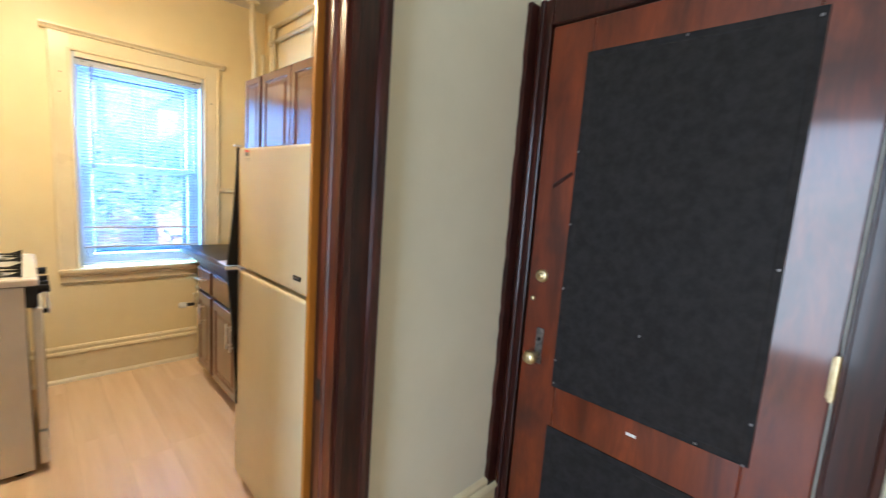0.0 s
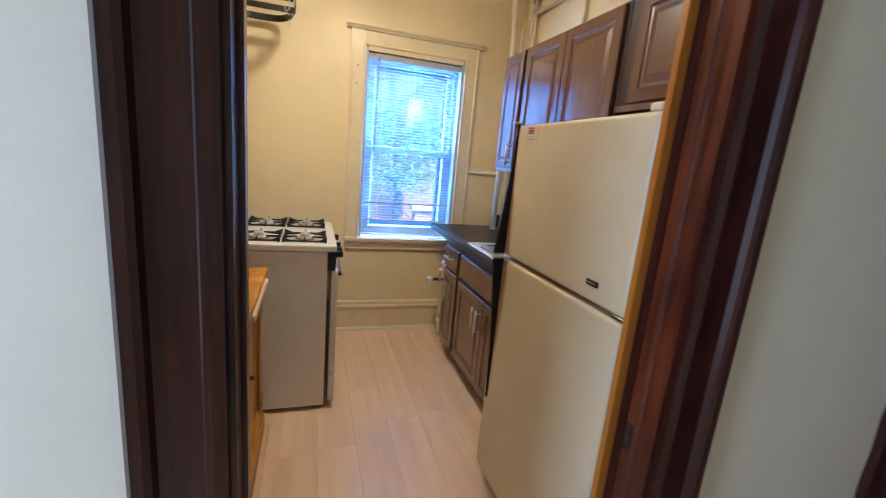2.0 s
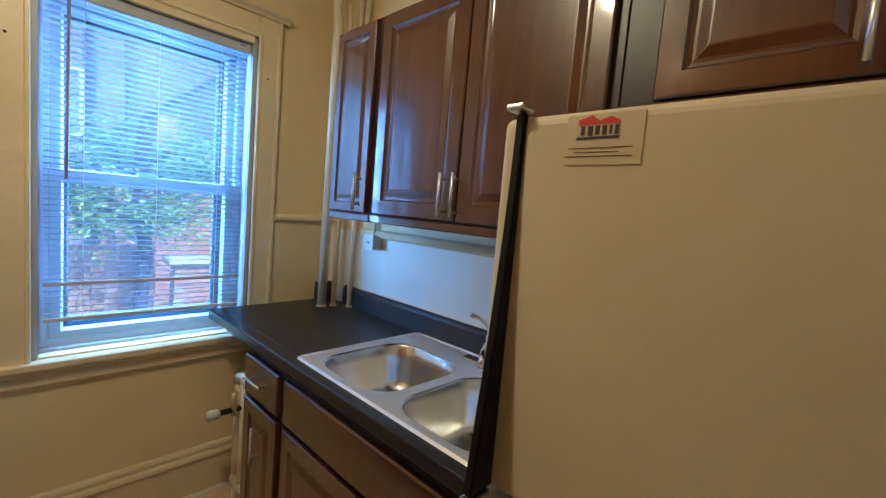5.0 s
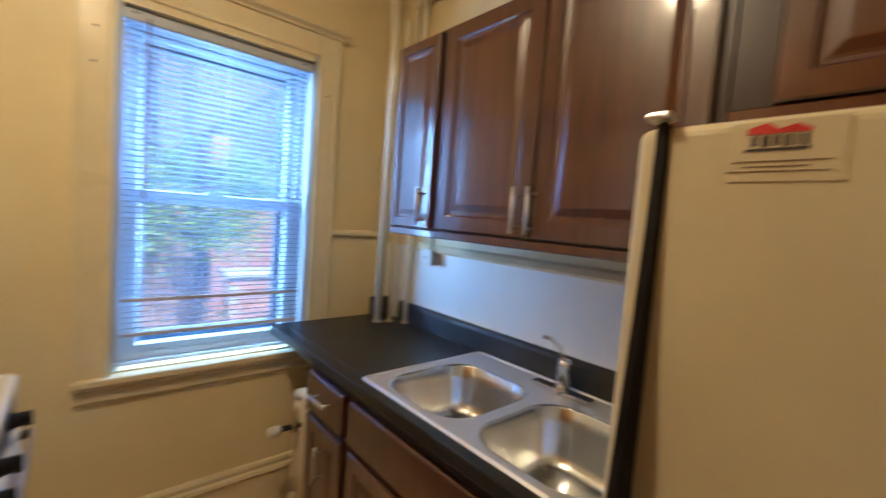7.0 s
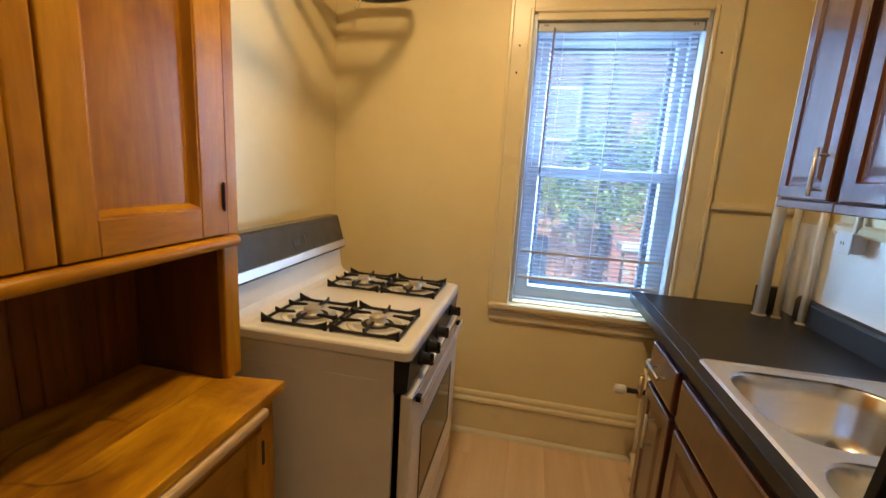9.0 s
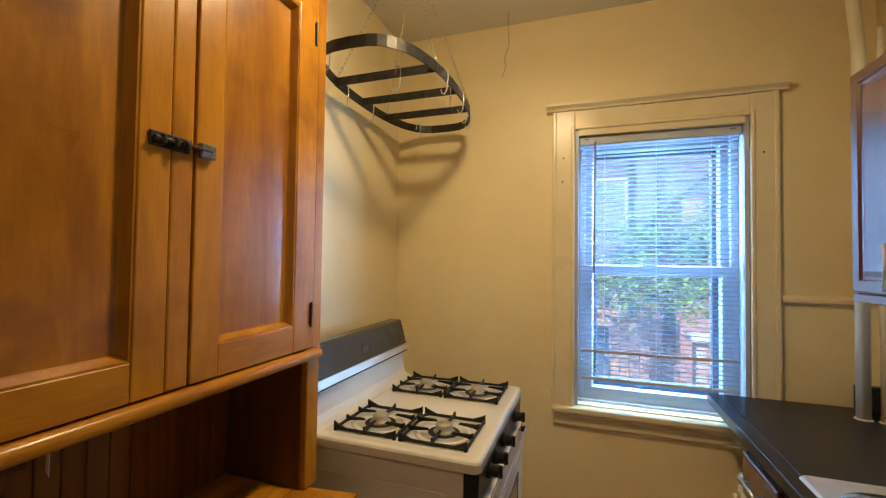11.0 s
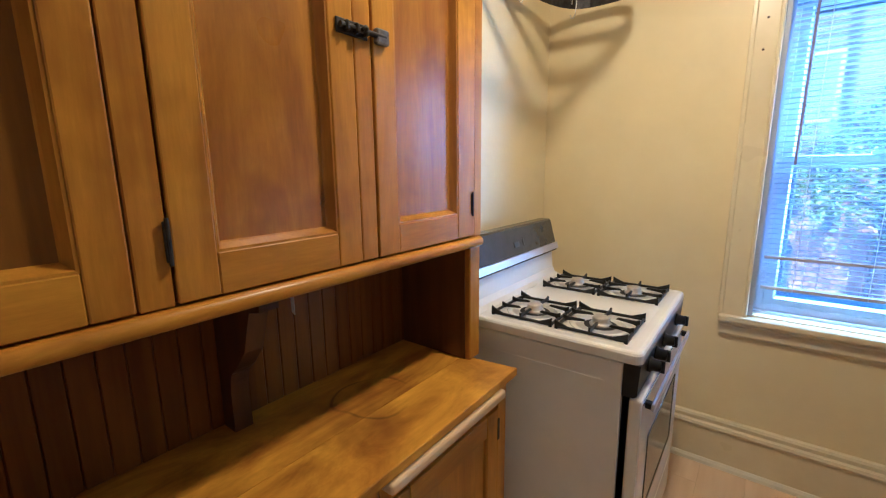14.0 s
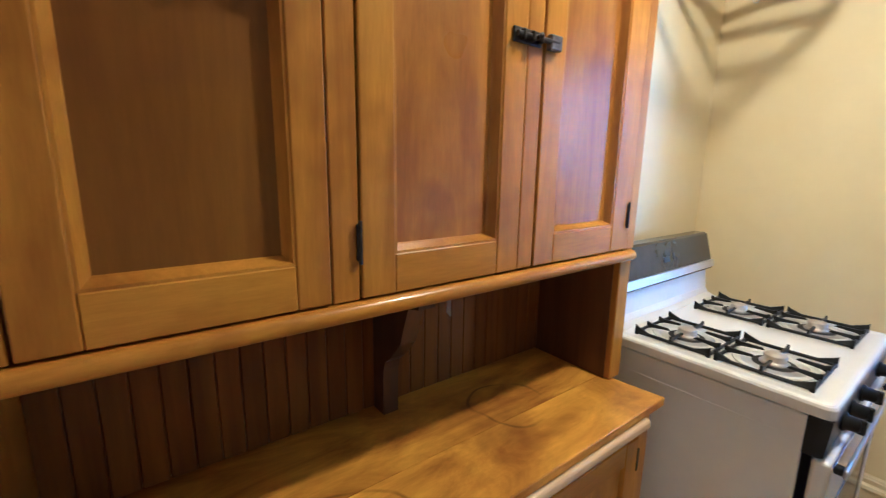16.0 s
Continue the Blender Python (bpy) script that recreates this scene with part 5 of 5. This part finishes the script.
# ---- wall fittings on the sink wall ----
def fittings():
    whole("outlet_trim", swept([(0, 0), (0.020, 0), (0.026, 0.010), (0.020, 0.030), (0.010, 0.040), (0, 0.040)], along(EAST, 2.30, 1.285, (-1, 0, 0), (0, 1, 0)), 1.40), TRIM,
          "cream wooden rail under the wall cabinets", "trim", "structure")
    whole("chair_rail", swept([(0, 0), (0.012, 0), (0.022, 0.010), (0.022, 0.022), (0.012, 0.034), (0, 0.036)], along(1.272, NORTH, 1.322, (0, -1, 0), (1, 0, 0)), EAST - 1.272), TRIM,
          "cream moulded chair rail beside the window", "trim", "structure")
    o = thing("wall_outlet", (1.60, 3.583, 1.25), "cream surface-mounted electrical outlet box", "outlet")
    part("outlet_box", box(1.560, EAST, 3.548, 3.618, 1.228, 1.297, 0.006, 2), WHITE, o)
    pl = part("outlet_plate", box(1.555, 1.560, 3.543, 3.623, 1.224, 1.301, 0.003, 2), WHITE, o)
    for z in (1.262,):
        for y in (3.577, 3.589):
            part("slot", box(1.5542, 1.555, y - 0.0015, y + 0.0015, z - 0.006, z + 0.006), BLACK, pl)
    part("conduit", rod((1.590, 3.583, 1.297), (1.590, 3.583, 1.372), 0.010, 12), PIPE, o)


fittings()


def pipes():
    for i, (x, y, r, z1, label) in enumerate(((1.465, 3.820, 0.022, TOP, "thick cream painted riser pipe"), (1.520, 3.800, 0.013, 2.40, "thin cream painted pipe"), (1.578, 3.740, 0.014, 2.60, "thin cream painted pipe by the counter"))):
        p = thing("riser_pipe", (x, y, 0.908), label, "pipe", "corner pipes")
        pts = [(x, y, 0.905), (x, y, 1.4), (x, y, 2.2), (x, y, z1)] if i else [(x, y, 0.905), (x, y, 2.25), (x + 0.004, y + 0.01, 2.35), (x - 0.012, y + 0.015, 2.55), (x - 0.012, y + 0.015, z1)]
        part("pipe", tube(pts, r, 16), PIPE, p, "", True)
        part("collar", lathe([(r + 0.006, 0), (r + 0.005, 0.004), (r + 0.001, 0.006)], (x, y, 0.908), seg=20), PIPE, p, "", True)
    part("ceiling_flange", lathe([(0.048, 0), (0.044, -0.010), (0.024, -0.014)], (1.453, 3.835, TOP), seg=20), PIPE, None)
    tagged(bpy.data.objects["ceiling_flange"], "cream flange where the riser meets the ceiling", "flange")
    p = thing("wall_pipes", (1.585, 3.1, 2.5), "cream painted pipes along the wall above the cabinets", "pipe")
    for z in (2.615, 2.505):
        part("pipe", tube([(1.585, 3.83, z), (1.585, 3.0, z), (1.585, 1.47, z)], 0.016, 12), PIPE, p, "", True)
        part("elbow", lathe([(0.02, 0), (0.024, 0.012), (0.024, 0.034), (0.019, 0.044)], (1.585, 3.79, z), (0, 1, 0), 14), PIPE, p, "", True)
    for y in (3.815, 3.14, 2.4):
        part("upright", rod((1.590, y, 2.13), (1.590, y, 2.63), 0.013, 12), PIPE, p, "", True)
    b = thing("counter_block", (1.53, 3.93, 0.91), "small dark block behind the pipes", "block")
    part("block_body", box(1.505, 1.603, 3.935, 3.972, 0.908, 1.005, 0.004), LAMINATE, b)


pipes()


def radiator():
    r = thing("radiator", (1.25, 3.78, 0), "cream cast-iron radiator tucked beneath the counter", "radiator")
    for i in range(7):
        x = 1.085 + i * 0.062
        bm = None
        for y in (3.705, 3.775, 3.845):
            bm = tube([(x, y, 0.10), (x, y, 0.30), (x, y, 0.62)], 0.020, 10, bm)
        bm = tube([(x, 3.70, 0.13), (x, 3.775, 0.115), (x, 3.85, 0.13)], 0.027, 10, bm)
        bm = tube([(x, 3.70, 0.60), (x, 3.775, 0.635), (x, 3.85, 0.60)], 0.027, 10, bm)
        part("section", bm, PIPE, r, "", True)
        if i in (0, 6):
            for y in (3.71, 3.84):
                part("foot", lathe([(0.020, 0), (0.014, 0.02), (0.018, 0.11)], (x, y, 0), seg=12), PIPE, r, "", True)
    v = part("valve", rod((0.980, 3.775, 0.495), (1.085, 3.775, 0.495), 0.012, 12), IRON, r, "dark valve with a white handle")
    part("valve_handle", lathe([(0.014, 0), (0.021, 0.006), (0.022, 0.04), (0.016, 0.05), (0.001, 0.052)], (0.981, 3.775, 0.495), (-1, 0, 0), 16), WHITE, v, "", True)
    part("valve_stem", rod((1.040, 3.775, 0.47), (1.040, 3.775, 0.575), 0.014, 12), BRASS, v, "", True)


radiator()


# ---- pot rack ----
def pot_rack():
    r = thing("pot_rack", (-0.275, 3.44, 2.2), "black oval hanging pot rack on chains", "pot rack")
    cx, cy, hx, hy, z = -0.275, 3.435, 0.225, 0.470, 2.188
    n = 48
    out = []
    for i in range(n):
        a = 2 * math.pi * i / n
        c, s = math.cos(a), math.sin(a)
        out.append((cx + hx * math.copysign(abs(c) ** 0.62, c), cy + hy * math.copysign(abs(s) ** 0.85, s)))
    b = bmesh.new()
    lo, hi = [], []
    for k, (off, store) in enumerate(((0.0, lo), (0.005, hi))):
        for zz in (z, z + 0.040):
            ring = []
            for x, y in out:
                d = Vector((x - cx, y - cy)).normalized() * off
                ring.append(b.verts.new((x + d.x, y + d.y, zz)))
            store.append(ring)
    for i in range(n):
        j = (i + 1) % n
        b.faces.new((lo[0][i], lo[0][j], lo[1][j], lo[1][i]))
        b.faces.new((hi[0][j], hi[0][i], hi[1][i], hi[1][j]))
        b.faces.new((lo[1][i], lo[1][j], hi[1][j], hi[1][i]))
        b.faces.new((lo[0][j], lo[0][i], hi[0][i], hi[0][j]))
    part("rim", b, IRON, r, "flat black iron rim")
    for y in (3.215, 3.435, 3.655):
        part("cross_bar", box(cx - hx + 0.004, cx + hx - 0.004, y - 0.002, y + 0.002, z + 0.002, z + 0.036), IRON, r)
    for x, y in ((cx - 0.215, 3.22), (cx + 0.215, 3.22), (cx - 0.215, 3.66), (cx + 0.215, 3.66)):
        top = Vector((cx - 0.02 if x < cx else cx + 0.04, 3.36 if y < 3.4 else 3.50, TOP - 0.01))
        bot = Vector((x, y, z + 0.04))
        links = 26
        ch = bmesh.new()
        for i in range(links):
            p = bot.lerp(top, (i + 0.5) / links)
            q = (top - bot).to_track_quat("Z", "Y").to_matrix().to_4x4() @ Matrix.Rotation(math.pi / 2 * (i % 2), 4, "Z")
            ln = (top - bot).length / links * 0.62
            loop = [Vector((0.005 * math.sin(a), 0, ln * math.cos(a))) for a in [2 * math.pi * k / 8 for k in range(9)]]
            tube([Matrix.Translation(p) @ q @ v for v in loop], 0.0013, 4, ch)
        part("chain", ch, CHROME, r, "thin silver chain")
    for x, y in ((cx + 0.222, 3.30), (cx + 0.222, 3.52), (cx + 0.19, 3.75), (cx - 0.222, 3.30), (cx - 0.222, 3.52), (cx - 0.12, 3.85), (cx + 0.06, 3.215), (cx - 0.10, 2.99), (cx + 0.20, 3.655), (cx + 0.19, 3.435)):
        zt = z + 0.043
        pts = [(x - 0.012, y, zt - 0.030), (x - 0.010, y, zt), (x, y, zt + 0.005), (x + 0.009, y, zt), (x + 0.010, y, zt - 0.03), (x + 0.006, y, zt - 0.075), (x - 0.004, y, zt - 0.092), (x - 0.014, y, zt - 0.088), (x - 0.018, y, zt - 0.074)]
        part("hook", tube(pts, 0.0024, 6), NICKEL, r, "silver S-hook", True)
    for y in (3.36, 3.50):
        part("ceiling_hook", lathe([(0.016, 0), (0.014, -0.006), (0.004, -0.008), (0.004, -0.03)], (cx + 0.01, y, TOP), seg=12), NICKEL, r)


pot_rack()

w = thing("ceiling_wire", (0.06, 3.88, 2.45), "loose tan cord hanging from the ceiling", "cord")
part("strand", tube([(0.085, 3.88, TOP), (0.083, 3.88, 2.68), (0.088, 3.88, 2.60), (0.066, 3.88, 2.53), (0.072, 3.88, 2.49), (0.055, 3.88, 2.44)], 0.003, 6), PINE_RAW, w)

fx = thing("ceiling_light", (0.26, 2.84, TOP), "white ceiling lamp, unseen, with an added dish shade", "ceiling light")
part("holder", lathe([(0.055, 0), (0.055, -0.02), (0.03, -0.03), (0.012, -0.04), (0.012, -0.16)], (0.26, 2.84, TOP), seg=24), WHITE, fx, "", True)
# unseen shade, added to hold the bulb's light back from the ceiling
part("shade", lathe([(0.02, -0.150), (0.06, -0.165), (0.095, -0.205), (0.10, -0.222), (0.096, -0.222), (0.09, -0.206), (0.057, -0.172), (0.001, -0.165)], (0.26, 2.84, TOP), seg=32), WHITE, fx, "white dish shade, added to block upward light", True)


# ---- outside the window ----
def outside():
    whole("ground", box(-150, 150, -150, 150, -1.3, -1.2), GRASS, "yard of grass and worn earth", "ground", "structure")
    # brick house across the yard with a porch stair
    hs = thing("house", (-1.5, 14.2, -1.2), "pale lilac grey house with clapboard siding", "house")
    part("wall", box(-9, 5.2, 14.2, 20, -1.2, 6.5), SIDING, hs)
    for i in range(22):
        part("siding_board", box(-9.01, 5.21, 14.165, 14.2, 0.9 + i * 0.25, 0.9 + i * 0.25 + 0.235, 0.004), SIDING, hs)
    for x, z in ((-6, 2.3), (-3.4, 2.3), (-1.6, 2.3), (0.62, 2.45)):
        wn = part("window", box(x, x + 0.8, 14.13, 14.165, z, z + 1.3), PANE_DARK, hs)
        part("window_frame", rings(facing(x - 0.08, 14.13, z - 0.08, "-y"), 0.96, 1.46, [(0, 0), (0, 0.04), (0.08, 0.04), (0.08, 0)], cap=False, back=False), STONE, wn)
    roof = bmesh.new()
    a = [roof.verts.new(p) for p in ((-9.6, 13.6, 6.4), (5.8, 13.6, 6.4), (5.8, 17.5, 9.5), (-9.6, 17.5, 9.5), (-9.6, 13.6, 6.2), (5.8, 13.6, 6.2), (5.8, 17.5, 9.3), (-9.6, 17.5, 9.3))]
    for f in ((0, 1, 2, 3), (7, 6, 5, 4), (0, 4, 5, 1), (1, 5, 6, 2), (2, 6, 7, 3), (3, 7, 4, 0)):
        roof.faces.new([a[i] for i in f])
    part("roof", roof, SHINGLE, hs)
    # nearer house with a shingled gable rising beyond the pole
    h2 = thing("house", (6, 13.5, -1.2), "blue-grey gabled house beyond the yard", "house")
    part("wall", box(1.7, 10.3, 13.1, 14.1, -1.2, 1.95), BRICK, h2)
    g = bmesh.new()
    v = [g.verts.new(p) for p in ((1.1, 12.8, 1.85), (10.9, 12.8, 1.85), (6.0, 12.8, 6.1), (1.1, 14.1, 1.85), (10.9, 14.1, 1.85), (6.0, 14.1, 6.1))]
    for f in ((0, 1, 2), (3, 5, 4), (0, 2, 5, 3), (1, 4, 5, 2), (0, 3, 4, 1)):
        g.faces.new([v[i] for i in f])
    part("roof", g, SHINGLE, h2)
    for s0 in (0, 1):
        x0, x1 = (1.0, 6.0) if s0 == 0 else (11.0, 6.0)
        part("barge_board", tube([(x0, 12.77, 1.76), ((x0 + x1) / 2, 12.77, 3.94), (x1, 12.77, 6.12)], 0.05, 6), SHINGLE, h2)
    part("window", box(2.55, 2.95, 12.74, 12.79, 2.25, 3.0), DECK, h2, "tan shuttered window")
    # porch stair and railing
    ps = thing("porch_stair", (0.3, 10.5, -1.2), "wooden porch with railing and stair", "porch")
    part("deck", box(-2.0, 0.95, 10.5, 12.6, 0.22, 0.37, 0.01), DECK, ps)
    for i in range(20):
        x = -1.95 + i * 0.15
        part("baluster", box(x, x + 0.045, 10.55, 10.60, 0.371, 1.16), DECK, ps)
    part("handrail", box(-2.0, 1.0, 10.52, 10.62, 1.161, 1.24, 0.01), DECK, ps)
    for x in (-1.98, 0.92):
        part("post", box(x, x + 0.12, 10.50, 10.62, -1.2, 0.219 if x < 0 else 1.16), DECK, ps)
    for i in range(6):
        part("tread", box(1.05 + i * 0.25, 1.33 + i * 0.25, 10.6, 11.6, 0.10 - i * 0.21, 0.15 - i * 0.21), DECK, ps)
    part("stair_rail", tube([(1.0, 10.6, 1.15), (1.7, 10.6, 0.55), (2.4, 10.6, -0.05)], 0.04, 6), DECK, ps)
    # brick fence wall with coping
    bw = thing("brick_wall", (2.4, 7.6, -1.2), "low red brick garden wall with pale coping", "wall")
    part("mortar_core", box(1.70, 3.6, 7.52, 7.70, -1.2, 0.55), MORTAR, bw)
    part("coping", box(1.63, 3.67, 7.44, 7.78, 0.552, 0.64, 0.015), STONE, bw)
    brick = None
    for r in range(23):
        for c in range(9):
            x = 1.70 + c * 0.222 + (0.111 if r % 2 else 0)
            if x > 3.45:
                continue
            if brick is None:
                brick = part("brick", box(0, 0.212, 0, 0.012, 0, 0.065, 0.003), BRICK, bw)
                ob = brick
            else:
                ob = new("brick", brick.data)
                ob.parent, ob.matrix_parent_inverse = bw, brick.matrix_parent_inverse
            ob.location = (x, 7.508, -1.19 + r * 0.075)
    # board fence
    fe = thing("board_fence", (1.2, 8.6, -1.2), "reddish board fence behind the tree", "fence")
    plank = None
    for i in range(7):
        x = 0.80 + i * 0.135
        if plank is None:
            plank = part("board", box(0, 0.125, 0, 0.022, 0, 1.86, 0.004), DECK, fe)
            ob = plank
        else:
            ob = new("board", plank.data)
            ob.parent, ob.matrix_parent_inverse = fe, plank.matrix_parent_inverse
        ob.location = (x, 8.6, -1.19)
    for z in (-0.8, 0.2):
        part("fence_rail", box(0.80, 1.74, 8.622, 8.67, z, z + 0.09), DECK, fe)
    bn = thing("waste_bin", (0.52, 8.9, -1.2), "blue-grey wheeled waste bin", "bin")
    part("bin_body", prism([(0.24, 8.6), (0.78, 8.6), (0.78, 9.2), (0.24, 9.2)], -1.2, 0.36), BLUE_BIN, bn)
    part("lid", box(0.20, 0.79, 8.56, 9.24, 0.361, 0.43, 0.03, 2), BLUE_BIN, bn)
    pole = thing("utility_pole", (2.02, 12, -1.2), "grey wooden utility pole", "pole")
    part("shaft", rod((2.10, 12, -1.2), (1.86, 12, 9), 0.10, 12), SHINGLE, pole)
    # tree: tapered trunk, limbs and many leaves
    tr = thing("tree", (1.49, 8.05, -1.2), "leafy green tree with a slim trunk", "tree")
    part("trunk", tube([(1.46, 8.05, -1.2), (1.47, 8.05, -0.2), (1.51, 8.05, 0.7), (1.44, 8.05, 1.5), (1.50, 8.05, 2.2)], 0.075, 10), BARK, tr, "", True)
    rnd = random.Random(4)
    limbs = bmesh.new()
    tips = []
    for i in range(16):
        a = rnd.uniform(0, 2 * math.pi)
        z = rnd.uniform(0.75, 1.9)
        ln = rnd.uniform(0.35, 0.95)
        p0 = Vector((1.49, 8.05, z))
        p1 = p0 + Vector((math.cos(a) * ln * 0.6, math.sin(a) * ln * 0.4, 0.18))
        p2 = p0 + Vector((math.cos(a) * ln, math.sin(a) * ln * 0.7, rnd.uniform(-0.1, 0.6)))
        tube([p0, p1, p2], 0.018, 5, limbs)
        tips += [p1, p2, (p1 + p2) / 2]
    part("limbs", limbs, BARK, tr)
    verts, faces = [], []
    for t in tips:
        for k in range(150):
            c = t + Vector((rnd.gauss(0, 0.20), rnd.gauss(0, 0.20), rnd.gauss(0, 0.17)))
            d = Vector((rnd.gauss(0, 1), rnd.gauss(0, 1), rnd.gauss(0, 0.6))).normalized()
            e = d.cross(Vector((rnd.gauss(0, 1), rnd.gauss(0, 1), rnd.gauss(0, 1)))).normalized()
            s = rnd.uniform(0.022, 0.042)
            n0 = len(verts)
            verts += [c - d * s, c + e * s * 0.5 + d * s * 0.1, c + d * s, c - e * s * 0.5 + d * s * 0.1]
            faces.append((n0, n0 + 1, n0 + 2, n0 + 3))
    me = bpy.data.meshes.new("crown")
    me.from_pydata([tuple(v) for v in verts], [], faces)
    me.materials.append(LEAF)
    crown = new("crown", me)
    crown.parent, crown.matrix_parent_inverse = tr, Matrix.Translation(-Vector(tr.location))
    tagged(crown, kind="stuff")


outside()


# ---- floor planks ----
def planks():
    slab = box(HALL_WEST, EAST, HALL_SOUTH, KITCHEN_FACE, -0.10, -0.004)
    box(WEST, EAST, KITCHEN_FACE, NORTH, -0.10, -0.004, bm=slab)
    base = whole("floor", slab, FLOOR, "light oak vinyl plank floor", "floor", "structure")
    rnd = random.Random(2)
    wd = 0.182
    cols = int((EAST - HALL_WEST) / wd) + 1
    for c in range(cols):
        x = HALL_WEST + c * wd
        y = HALL_SOUTH - rnd.uniform(0, 1.2)
        while y < NORTH:
            ya, yb = max(y, HALL_SOUTH), min(y + 1.22, NORTH)
            x0, x1 = x + 0.0002, min(x + wd - 0.0002, EAST)
            if x1 < WEST:
                yb = min(yb, KITCHEN_FACE)
            if yb - ya > 0.02:
                part("plank", box(x0, x1, ya + 0.0002, yb - 0.0002, -0.004, 0.0, 0.0003), FLOOR, base)
            y += 1.22


planks()
